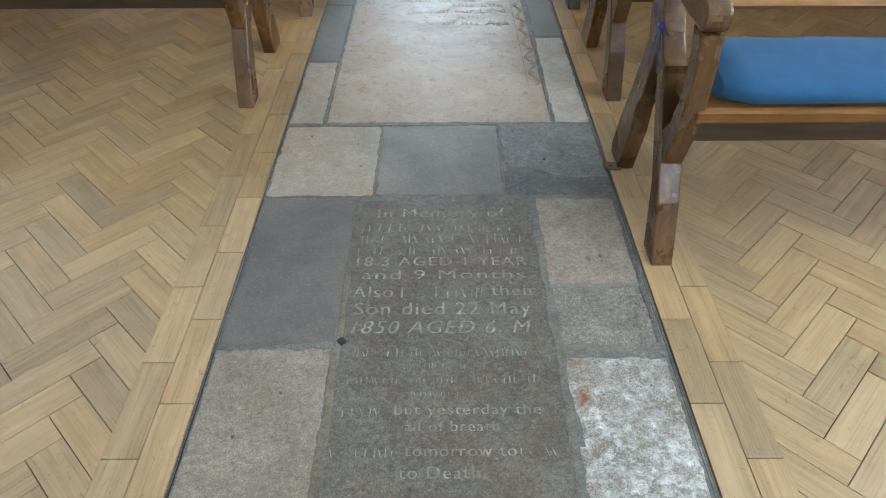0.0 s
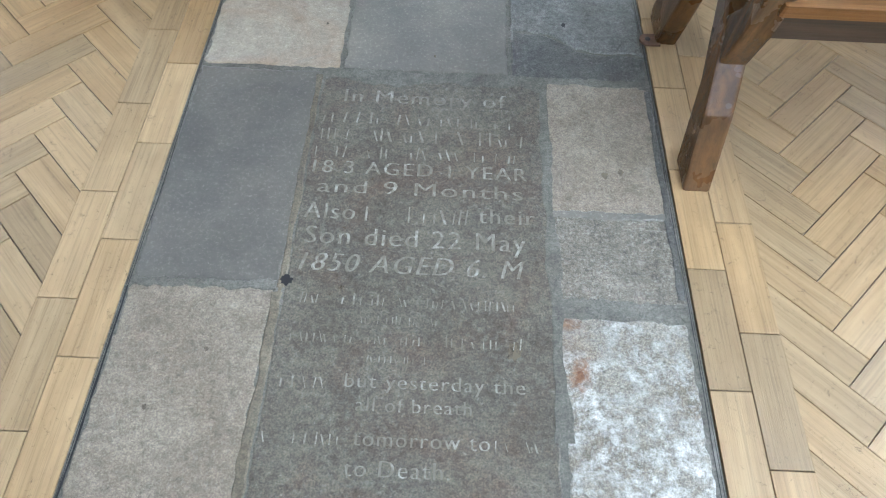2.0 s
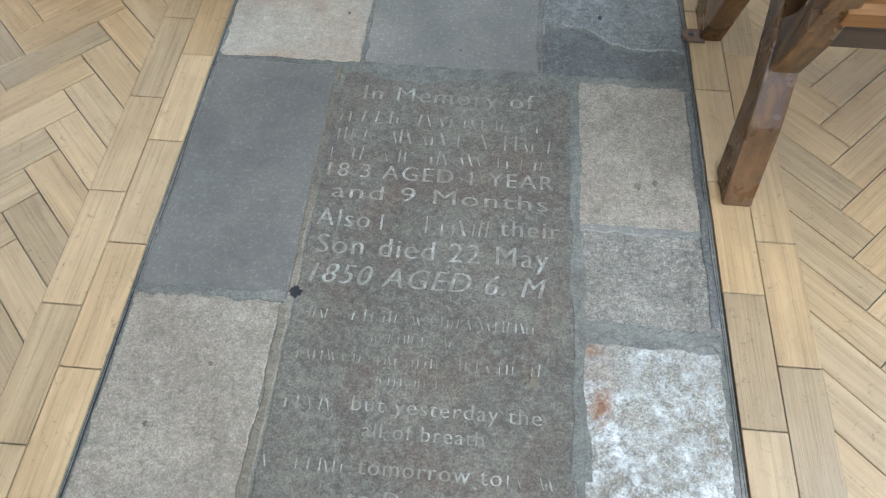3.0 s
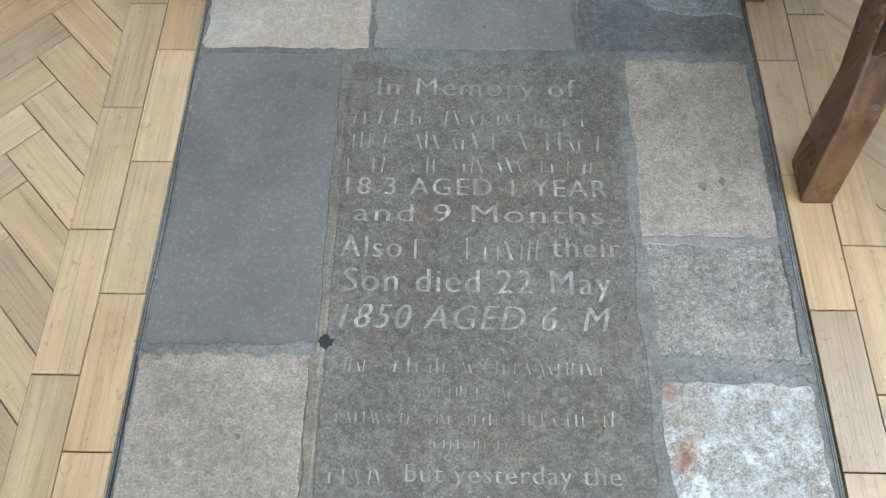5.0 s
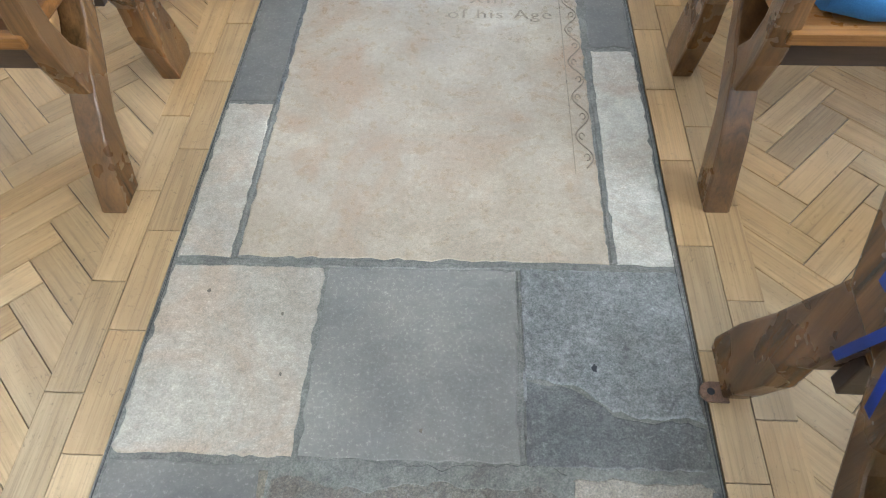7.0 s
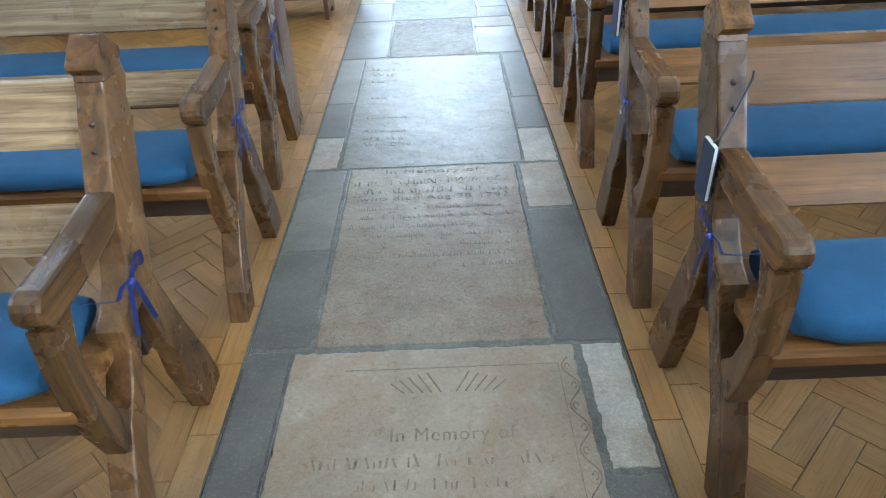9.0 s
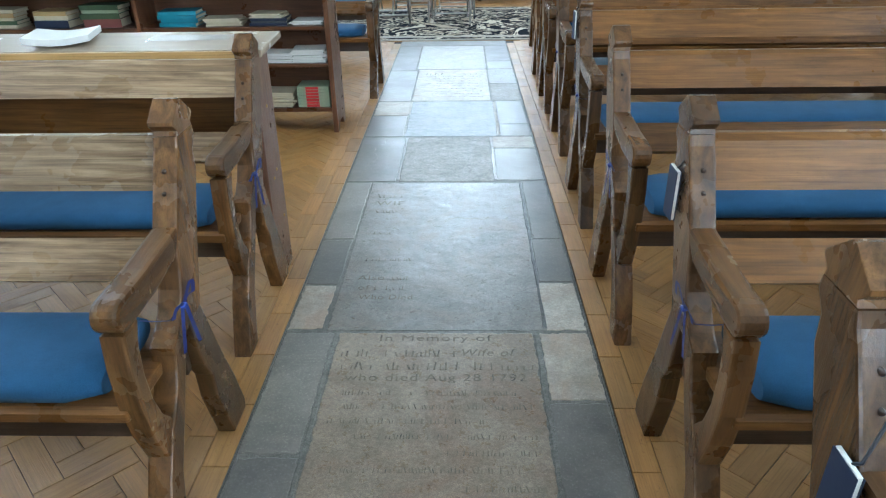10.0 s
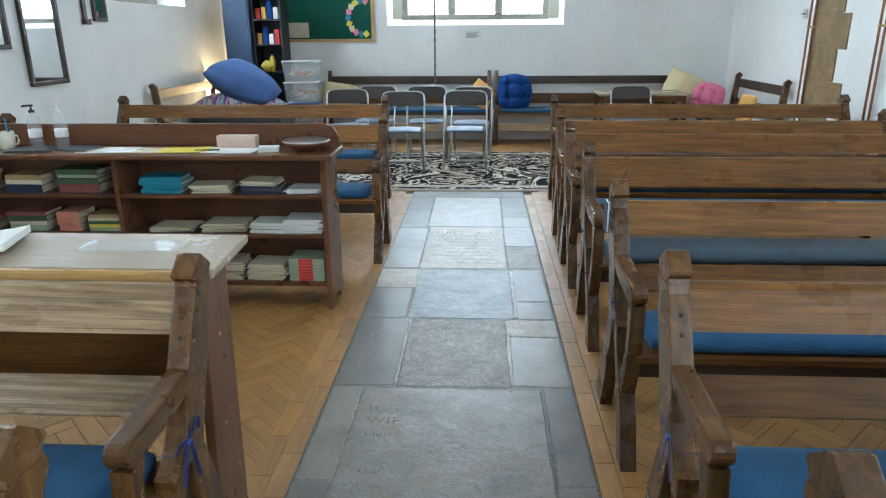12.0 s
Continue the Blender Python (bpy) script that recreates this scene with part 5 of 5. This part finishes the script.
leaflets(-1.08, 5.44, S3, 0.21, 0.17, 9, 0.01, PAPER_OLD, "cream paper booklet in a tall pile", 18)
z = S3
for i in range(7):
    b = book(-0.85, 5.44, z, 0.2, 0.17, 0.018, 0, SAGE, "pale green booklet with a red band, in a pile")
    part("band", box(-0.045, 0.035, -0.087, -0.0855, 0.001, 0.017, 0), RED, b, "red band")
    z += 0.0185
TOPZ = 0.8765
book(-2.36, 5.42, TOPZ, 0.22, 0.16, 0.012, 8, GREY, "dark grey notebook lying on the bookcase")
book(-2.1, 5.45, TOPZ, 0.2, 0.15, 0.012, -12, GREY, "dark grey notebook lying on the bookcase")
for x, w, turn, m, lab in ((-1.88, 0.22, 4, PAPER, "printed white sheet on the bookcase"), (-1.72, 0.2, -5, PAPER_OLD, "cream printed sheet on the bookcase"), (-1.5, 0.26, 6, YELLOW, "bright yellow sheet on the bookcase"), (-1.24, 0.28, -3, PAPER, "white sheet with a pen on it"), (-1.98, 0.2, 10, PAPER, "white sheet on the bookcase")):
    sheet("paper_sheet", lab, x, 5.43, TOPZ + (0.0026 if m is YELLOW else 0.0), w, 0.17, 0.002, turn, m)
tissue = thing("tissue_box", "pale pink cardboard tissue box on the bookcase", "box", (-1.24, 5.55, TOPZ + 0.002))
part("carton", box(-0.11, 0.11, -0.036, 0.036, 0, 0.065, 0.004), plain("pale_pink_card", (0.6, 0.42, 0.33), 0.7), tissue)
part("slot", box(-0.06, 0.06, -0.012, 0.012, 0.0645, 0.0658, 0), PAPER, tissue)
part("pen", tube([(-0.18, -0.1, 0.004), (-0.05, -0.08, 0.004)], 0.004, 6), BLACK, None)
tagged(bpy.data.objects["pen"], "black pen lying on papers on the bookcase", "pen").location = (-1.25, 5.5, TOPZ + 0.003)
sheet("card_stack", "small stack of printed cards on the bookcase", -1.03, 5.43, TOPZ, 0.11, 0.1, 0.022, 12, PAPER, "cards")
bowl = thing("offertory_bowl", "turned wooden bowl with a metal rim on the bookcase", "bowl", (-0.83, 5.46, TOPZ))
part("bowl_body", lathe([(0.07, 0.0), (0.075, 0.008), (0.115, 0.035), (0.125, 0.048), (0.117, 0.048), (0.105, 0.03), (0.06, 0.014), (0.002, 0.012)], sides=32), SHELF_X, bowl)
part("rim", lathe([(0.124, 0.0485), (0.13, 0.052), (0.124, 0.056), (0.117, 0.053)], sides=32), STEEL, bowl, "polished metal rim")


def bottle(x, y, tall, pump):
    ob = thing("pump_bottle", "clear plastic hand-gel bottle with a pump top", "bottle", (x, y, TOPZ), "pump bottles")
    part("bottle_body", lathe([(0.032, 0.0), (0.035, 0.005), (0.035, tall * 0.62), (0.03, tall * 0.7), (0.014, tall * 0.78), (0.014, tall * 0.82)], sides=18), CLEAR, ob)
    part("label_band", lathe([(0.0353, tall * 0.24), (0.0356, tall * 0.25), (0.0356, tall * 0.42), (0.0353, tall * 0.43)], sides=18), PAPER, ob)
    part("pump_collar", lathe([(0.015, tall * 0.821), (0.016, tall * 0.83), (0.016, tall * 0.88), (0.006, tall * 0.89), (0.005, tall * 0.97)], sides=12), pump, ob)
    part("pump_spout", tube([(0.012, 0, tall * 0.985), (-0.01, 0, tall * 0.985), (-0.045, 0, tall * 0.975), (-0.05, 0, tall * 0.95)], 0.006, 8), pump, ob)


bottle(-2.4, 5.54, 0.235, BLACK)
bottle(-2.25, 5.545, 0.24, PAPER)
mug = thing("mug", "cream china mug holding pens and scissors", "mug", (-2.53, 5.48, TOPZ))
part("cup", lathe([(0.036, 0), (0.04, 0.004), (0.041, 0.095), (0.037, 0.095), (0.036, 0.012), (0.002, 0.01)], sides=22), CERAMIC, mug)
part("handle", tube([(0.04, 0, 0.078), (0.062, 0, 0.072), (0.068, 0, 0.05), (0.06, 0, 0.028), (0.04, 0, 0.022)], 0.005, 7), CERAMIC, mug)
for i, (dx, m) in enumerate(((-0.015, RED), (0.012, BLACK), (0.0, TEAL))):
    p = part("pencil", tube([(dx, 0.01 * i - 0.01, 0.014), (dx * 2.2, 0.012 * i - 0.012, 0.15 + 0.01 * i)], 0.004, 6), m, None)
    p.location = (-2.53, 5.48, TOPZ)
    tagged(p, "pencil standing in the mug on the bookcase", "pencil", "pencils in the mug")

# ---- rug, chairs, rope ----
rug = thing("rug", "navy and cream scroll-patterned rug with a fringed end", "rug", (0, 0, 0))
part("field", box(-1.5, 1.5, 8.36, 10.5, -0.002, 0.009, 0.002), RUG_MAT, rug)
part("border", box(-1.5, 1.5, 8.31, 8.36, -0.002, 0.008, 0.002), RUG_EDGE, rug)
part("border", box(-1.44, 1.44, 8.43, 8.52, 0.0, 0.0096, 0), RUG_EDGE, rug)
part("border", box(-1.44, 1.44, 10.34, 10.42, 0.0, 0.0096, 0), RUG_EDGE, rug)
fr = bmesh.new()
for i in range(150):
    x = -1.49 + 2.98 * i / 149
    tube([(x, 8.312, 0.004), (x + 0.004 * math.sin(i * 2.1), 8.288, 0.003)], 0.003, 4, fr)
part("fringe", fr, RUG_EDGE, rug, "cream fringe")


def chair(x, y, turn, base=0.0096):
    ob = thing("folding_chair", "brown and steel folding chair with a padded seat", "chair", (x, y, base), "folding chairs")
    ob.rotation_euler = (0, 0, radians(turn))
    w = 0.24
    for s in (-1, 1):
        part("front_leg", tube([(s * w, -0.2, 0.0), (s * w, 0.0, 0.4), (s * w, 0.16, 0.72), (s * (w - 0.01), 0.18, 0.79)], 0.0115, 8), STEEL, ob)
        part("rear_leg", tube([(s * (w - 0.03), 0.22, 0.0), (s * (w - 0.03), 0.02, 0.4), (s * (w - 0.03), -0.06, 0.42)], 0.0105, 8), STEEL, ob)
    part("stretcher", tube([(-w, -0.15, 0.1), (w, -0.15, 0.1)], 0.008, 8), STEEL, ob)
    part("stretcher", tube([(-w + 0.03, 0.17, 0.1), (w - 0.03, 0.17, 0.1)], 0.008, 8), STEEL, ob)
    part("seat", pillow(0.46, 0.39, 0.05, Matrix.Translation((0, -0.03, 0.435)), 0.35), SEAT_GREY, ob)
    back = []
    for i in range(13):
        a = radians(180 * i / 12)
        back.append((0.24 * (1 if math.cos(a) > 0 else -1) * abs(math.cos(a)) ** 0.35, 0.68 + 0.155 * math.sin(a) ** 0.5))
    b = prism(back, -0.012, 0.012, "y", 0.006)
    bmesh.ops.rotate(b, cent=(0, 0, 0.7), matrix=Matrix.Rotation(radians(-14), 3, "X"), verts=b.verts)
    bmesh.ops.translate(b, vec=(0, 0.16, 0.0), verts=b.verts)
    part("backrest", b, BROWN_PLASTIC, ob)
    hoop = tube([(1.03 * x, -0.004, z + (0.006 if z > 0.7 else 0.0)) for x, z in back], 0.0065, 8)
    bmesh.ops.rotate(hoop, cent=(0, 0, 0.7), matrix=Matrix.Rotation(radians(-14), 3, "X"), verts=hoop.verts)
    bmesh.ops.translate(hoop, vec=(0, 0.16, 0.0), verts=hoop.verts)
    part("back_frame", hoop, STEEL, ob, "bright steel hoop")
    return ob


for x, y, turn in ((-0.76, 9.42, 2), (-0.06, 9.5, 0), (-0.55, 10.2, 4), (0.0, 10.05, -2), (-1.2, 10.25, -8), (-1.45, 9.75, 6)):
    chair(x, y, turn, 0.0096 if abs(x) < 1.5 and y + 0.22 < 10.5 else 0.0096)
rope = thing("bell_rope", "dark twisted bell rope hanging from the ceiling", "rope", (-0.47, 10.62, 0))
for s in (0, 1):
    part("strand", tube([(0.006 * math.cos(i * 0.9 + math.pi * s), 0.006 * math.sin(i * 0.9 + math.pi * s), 0.86 + i * 0.03) for i in range(int((CEIL - 0.86) / 0.03) + 1)], 0.0085, 6), ROPE, rope)

# ---- benches, table and soft things along the back ----
def wall_bench(name, a, b, y, along, label, pads=True, wood_mat=OAK_X):
    """Bench with its back to a wall, built along x and turned for the side walls."""
    ob = thing(name, label, "bench", (0, 0, 0), "wall benches")
    n = b - a
    for c in (0.0, n - 0.05):
        part("bench_end", prism([(0.0, 0.0), (0.06, 0.0), (0.07, 0.4), (0.36, 0.4), (0.38, 0.0), (0.44, 0.0), (0.5, 0.9), (0.52, 0.94), (0.48, 0.97), (0.44, 0.94), (0.4, 0.55), (0.0, 0.5)], c, c + 0.05, "x", 0.005), OAK_Z, ob)
    part("seat", box(0.051, n - 0.051, 0.03, 0.42, 0.4, 0.43, 0.005), wood_mat, ob)
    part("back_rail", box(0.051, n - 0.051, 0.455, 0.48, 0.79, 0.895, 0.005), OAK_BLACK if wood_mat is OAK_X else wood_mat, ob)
    part("back_rail", box(0.051, n - 0.051, 0.43, 0.452, 0.52, 0.66, 0.005), wood_mat, ob)
    part("front_board", box(0.051, n - 0.051, 0.1, 0.12, 0.18, 0.28, 0.003), PALE_WOOD, ob)
    if along == "x":
        ob.matrix_basis = Matrix.Translation((a, y, 0))
    elif along == "right":
        ob.matrix_basis = Matrix.Translation((y, b, 0)) @ Matrix.Rotation(radians(-90), 4, "Z")
    else:
        ob.matrix_basis = Matrix.Translation((y, a, 0)) @ Matrix.Rotation(radians(90), 4, "Z")
    return ob


wall_bench("bench", -2.05, 0.25, 11.1, "x", "dark oak bench against the back wall with blue pads")
wall_bench("bench", 0.3, 2.85, 11.1, "x", "dark oak bench against the back wall beside a table")
wall_bench("side_bench", 9.5, 11.0, ROOM_R - 0.55, "right", "dark oak bench along the side wall")
wall_bench("side_bench", 9.2, 10.9, ROOM_L + 0.55, "left", "pale wooden bench along the side wall", wood_mat=PALE_WOOD)
for a, b in ((-1.95, 0.18), (0.38, 1.5)):
    c = part("bench_pad", box(a, b, 11.13, 11.5, 0.431, 0.48, 0.02, segments=3), BLUE, None)
    tagged(c, "flat blue cloth pad lying on the wall bench", "cushion", "bench pads")


def cushion(label, material, x, y, z, w, d, h, rot, tuft=None, seed=0.0, part_name="cushion"):
    ob = part(part_name, pillow(w, d, h * (1.5 if tuft else 1.15), None, 0.42 if tuft else 0.5, n=26, seed=seed, tuft=tuft), material, None)
    ob.matrix_basis = pose(x, y, z, *rot)
    return tagged(ob, label, "cushion")


GRID = [(a, b) for a in (-0.38, 0.38) for b in (-0.38, 0.38)]
cushion("square royal-blue tufted cushion leaning on the bench", ROYAL, 0.57, 11.32, 0.7, 0.5, 0.5, 0.14, (76, 0, 4), GRID, 1.0)
cushion("orange-yellow cushion lying askew on the bench", ORANGE, 0.12, 11.3, 0.66, 0.36, 0.36, 0.12, (60, 38, 0), None, 2.0)
cushion("large cream pillow leaning in the corner", CREAM, 2.78, 11.12, 0.72, 0.55, 0.5, 0.2, (70, 22, -14), None, 3.0)
cushion("pink tufted cushion leaning on the side bench", PINK, 2.98, 10.72, 0.66, 0.42, 0.42, 0.14, (72, 12, -32), GRID, 4.0)
cushion("small orange cushion standing on the side bench", ORANGE, 3.22, 10.05, 0.6, 0.34, 0.34, 0.1, (82, 0, -80), None, 5.0)
bag = pillow(0.9, 0.6, 0.44, None, 0.48, n=30, seed=6.0)
bag_ob = part("beanbag_cushion", bag, DENIM, None)
bag_ob.matrix_basis = pose(-2.84, 10.3, 0.9, 10, 24, 0)
tagged(bag_ob, "big slumped blue denim beanbag cushion", "cushion")
cushion("cream pillow behind the folding chairs", CREAM, -1.85, 11.3, 0.63, 0.5, 0.42, 0.18, (66, 10, 6), None, 7.0)
cover = Nodes("striped_blanket_cloth", 0.9)
stripe = cover.noise(cover.coord((14, 2, 2)), 1.5, 2, 0.5, 0.4)
BLANKET = cover.done(cover.ramp(stripe, ((0.3, (0.5, 0.08, 0.1)), (0.4, (0.04, 0.3, 0.42)), (0.5, (0.6, 0.55, 0.5)), (0.58, (0.3, 0.05, 0.25)), (0.68, (0.03, 0.1, 0.35)))))
sofa = thing("low_sofa", "low seat draped with a bright striped blanket", "sofa", (-2.95, 10.4, 0))
part("base", box(-0.5, 0.6, -0.3, 0.35, 0.0, 0.56, 0.03), GREY, sofa)
part("blanket", pillow(1.15, 0.7, 0.34, Matrix.Translation((0.0, 0.0, 0.6)), 0.4, seed=9.0), BLANKET, sofa, "bright striped blanket")

table = thing("side_table", "pale-topped wooden table by the back bench", "table", (2.13, 10.8, 0))
part("tabletop", box(-0.55, 0.55, -0.35, 0.25, 0.715, 0.742, 0.004), DESK, table)
part("apron", box(-0.48, 0.48, -0.3, -0.28, 0.64, 0.714, 0.003), OAK_X, table)
for sx in (-1, 1):
    for sy in (-0.29, 0.19):
        part("leg", box(sx * 0.5 - 0.02, sx * 0.5 + 0.02, sy - 0.02, sy + 0.02, 0, 0.714, 0.003), OAK_Z, table)
chair(1.95, 10.25, 0, 0.0)

# ---- left back corner: cabinet, shelf, boxes, noticeboard ----
cab = thing("cabinet", "tall slate-blue painted metal cabinet", "cabinet", (-3.2, 11.0, 0))
part("carcass", box(-0.02, 0.32, -0.15, 0.4, 0.04, 1.95, 0.006), CABINET_BLUE, cab)
part("plinth", box(0.0, 0.3, -0.13, 0.38, 0.0, 0.0395, 0), BLACK, cab)
part("door", box(0.0, 0.3, -0.165, -0.1505, 0.06, 1.93, 0.003), CABINET_BLUE, cab)
sh = thing("black_shelf_unit", "black shelf unit crammed with toys and oddments", "shelf", (-2.86, 11.0, 0))
for x in (0.0, 0.36):
    part("side", box(x, x + 0.02, -0.1, 0.25, 0, 1.95, 0.002), BLACK, sh)
part("back", box(0.0205, 0.3595, 0.235, 0.249, 0.0, 1.95, 0), BLACK, sh)
for z in (0.05, 0.5, 0.98, 1.32, 1.64, 1.9):
    part("board", box(0.0205, 0.3595, -0.095, 0.234, z, z + 0.02, 0.002), BLACK, sh)
toy = thing("soft_toy", "small yellow soft toy on the black shelf", "toy", (-2.71, 10.93, 1.0))
part("toy_body", pillow(0.18, 0.1, 0.12, Matrix.Translation((0, 0, 0.07)), n=10, seed=3), YELLOW, toy)
part("toy_body", pillow(0.08, 0.08, 0.2, Matrix.Translation((0.07, 0, 0.1)), n=8, seed=4), YELLOW, toy)
bits = random.Random(8)
for z in (1.342, 1.662):
    for i in range(4):
        m = (RED, ORANGE, ROYAL, PAPER)[(i + int(z * 10)) % 4]
        h = bits.uniform(0.12, 0.22)
        b = part("box_file", box(-0.03, 0.03, -0.05, 0.05, 0, h, 0.004), m, None)
        b.location = (-2.8 + 0.078 * i, 11.02, z)
        tagged(b, "coloured box file or toy box on the black shelf", "box", "things on the black shelf")
stackz = 0.0
TUB_WHITE = plain("white_crate_plastic", (0.6, 0.6, 0.56), 0.45)
crate_mats = (MAROON, CLEAR, CLEAR, CLEAR)
for i, m in enumerate(crate_mats):
    cr = thing("storage_crate", "lidded clear plastic storage crate full of toys" if m is CLEAR else "dark red plastic storage crate", "crate", (-2.26, 10.95, 0.06 + stackz), "stacked storage crates")
    tub = prism([(-0.19, 0.0), (0.19, 0.0), (0.215, 0.25), (-0.215, 0.25)], -0.16, -0.157, "y", 0)
    prism([(-0.19, 0.0), (0.19, 0.0), (0.215, 0.25), (-0.215, 0.25)], 0.157, 0.16, "y", 0, tub)
    for sx in (-1, 1):
        prism([(sx * 0.19, 0.001), (sx * 0.214, 0.249), (sx * 0.211, 0.249), (sx * 0.187, 0.001)], -0.1565, 0.1565, "y", 0, tub)
    box(-0.186, 0.186, -0.156, 0.156, 0.001, 0.004, 0, tub)
    part("tub", tub, m, cr)
    part("lid", box(-0.225, 0.225, -0.17, 0.17, 0.2505, 0.268, 0.006), (RED, ROYAL, TUB_WHITE, TUB_WHITE)[i], cr)
    if i:
        for k, stuffing in enumerate(((ORANGE, RED, PAPER), (PAPER, SALMON, PAPER_OLD), (ORANGE, SALMON, PAPER_OLD))[i - 1]):
            heap = bmesh.new()
            for _ in range(14):
                own = box(-0.05, 0.05, -0.012, 0.012, -0.008, 0.008, 0)
                spin = Matrix.Translation((bits.uniform(-0.13, 0.13), bits.uniform(-0.1, 0.1), 0.06 + bits.uniform(0, 0.09))) @ Matrix.Rotation(bits.uniform(0, 3.1), 4, "Z") @ Matrix.Rotation(bits.uniform(-0.5, 0.5), 4, "Y")
                bmesh.ops.transform(own, matrix=spin, verts=own.verts)
                put = bpy.data.meshes.new("bit")
                own.to_mesh(put)
                own.free()
                heap.from_mesh(put)
                bpy.data.meshes.remove(put)
            part("toy_heap", heap, stuffing, cr, "jumble of small coloured toys")
    stackz += 0.27
cr_base = part("pallet", box(-2.48, -2.04, 10.78, 11.12, 0.0, 0.059, 0.003), PALE_WOOD, None)
tagged(cr_base, "flat wooden board under the storage crates", "board")

nb = thing("noticeboard", "green baize noticeboard in a wooden frame with coloured paper squares", "noticeboard", (0, ROOM_B - 0.002, 0))
part("baize", box(-2.66, -1.42, -0.014, -0.001, 1.4, 2.3, 0), BOARD_GREEN, nb)
for p in ((-2.7, -2.66, 1.4, 2.3), (-1.42, -1.38, 1.4, 2.3), (-2.7, -1.38, 1.36, 1.4), (-2.7, -1.38, 2.3, 2.34)):
    part("edge_strip", box(p[0], p[1], -0.026, -0.001, p[2], p[3], 0.004), PINE, nb)
scatter = random.Random(12)
for i in range(11):
    a = radians(78 + 20.5 * i)
    x, z = -1.54 + 0.2 * math.cos(a), 1.68 + 0.22 * math.sin(a)
    b = box(-0.036, 0.036, -0.017 - 0.0003 * i, -0.0152 - 0.0003 * i, -0.036, 0.036, 0)
    bmesh.ops.rotate(b, cent=(0, 0, 0), matrix=Matrix.Rotation(scatter.uniform(0, 1.5), 3, "Y"), verts=b.verts)
    bmesh.ops.translate(b, vec=(x, 0, z), verts=b.verts)
    part("note", b, (PINK, TEAL, YELLOW, CREAM)[i % 4], nb, "small coloured paper square")
part("note", box(-2.64, -2.3, -0.017, -0.015, 1.42, 1.62, 0), PAPER_OLD, nb, "cream paper notice")
notice = part("wall_notice", box(-0.12, 0.1, ROOM_B - 0.006, ROOM_B - 0.003, 1.39, 1.5, 0), PAPER, None)
tagged(notice, "white printed notice stuck to the back wall", "notice")
lines = bmesh.new()
for i in range(6):
    box(-0.105, 0.03 + 0.05 * ((i * 7) % 3) / 2, ROOM_B - 0.0072, ROOM_B - 0.0062, 1.405 + 0.014 * i, 1.41 + 0.014 * i, 0, lines)
part("printed_lines", lines, GREY, notice)


# ---- side walls: mirrors, pipes, quoins ----
def mirror(y0, y1, z0, z1, label, pane=MIRROR, wide=0.035):
    ob = thing("mirror", label, "mirror", (ROOM_L, 0, 0), "frames on the side wall")
    part("glass", box(0.012, 0.016, y0 + wide, y1 - wide, z0 + wide, z1 - wide, 0), pane, ob)
    for a, b, c, d in ((y0, y0 + wide, z0 + wide, z1 - wide), (y1 - wide, y1, z0 + wide, z1 - wide), (y0, y1, z0, z0 + wide), (y0, y1, z1 - wide, z1)):
        part("edge_strip", box(0.003, 0.035, a, b, c, d, 0.006), OAK_BLACK, ob)


mirror(7.27, 7.78, 1.08, 2.3, "tall dark-framed mirror on the white wall")
mirror(8.35, 8.58, 1.6, 2.2, "small dark-framed mirror on the white wall")
mirror(6.65, 7.1, 1.38, 2.3, "dark-framed glazed picture on the white wall")
cross = thing("wall_ornament", "dark wooden ornament hanging on the white wall", "ornament", (ROOM_L, 8.2, 1.62))
part("stem", box(0.002, 0.03, -0.02, 0.03, 0.0, 0.5, 0.006), OAK_BLACK, cross)
part("foot_block", box(0.002, 0.05, -0.04, 0.05, -0.05, -0.0005, 0.006), OAK_BLACK, cross)
for y, off in ((9.3, 0.0), (9.22, 0.01), (8.0, 0.0), (7.93, 0.008)):
    p = thing("heating_pipe", "copper heating pipe running up the white wall", "pipe", (ROOM_R - 0.045, y, 0), "copper pipes")
    part("pipe_run", tube([(off, 0, 0.0), (off, 0, 1.0), (off, 0, 2.0), (off, 0, CEIL)], 0.011, 10), COPPER, p)
    for z in (0.5, 1.5, 2.5):
        part("clip", box(off - 0.014, 0.044, -0.014, 0.014, z, z + 0.02, 0.003), BRASS, p)
quoins = thing("doorway_quoins", "brown stone quoins set in the white wall", "stonework", (ROOM_R, 0, 0), kind="structure")
part("jamb", box(-0.008, 0.1, 8.74, 9.26, 0.0, CEIL, 0.004), QUOIN, quoins)
z = 0.0
for i, (w, h) in enumerate(((0.5, 0.3), (0.36, 0.36), (0.55, 0.34), (0.36, 0.3), (0.52, 0.33), (0.38, 0.3), (0.55, 0.36), (0.4, 0.3))):
    part("stone", box(-0.012, 0.1, 9.08 - w, 9.255, z + 0.003, z + h - 0.003, 0.008), QUOIN, quoins)
    z += h
latch = thing("wall_latch", "small grey metal latch fixed to the wall", "latch", (ROOM_R, 9.5, 1.64))
part("plate", box(-0.012, -0.001, -0.04, 0.04, -0.05, 0.05, 0.003), STEEL, latch)
part("lever", tube([(-0.02, 0, 0), (-0.05, 0, 0.0), (-0.055, -0.09, -0.005)], 0.009, 8), STEEL, latch)
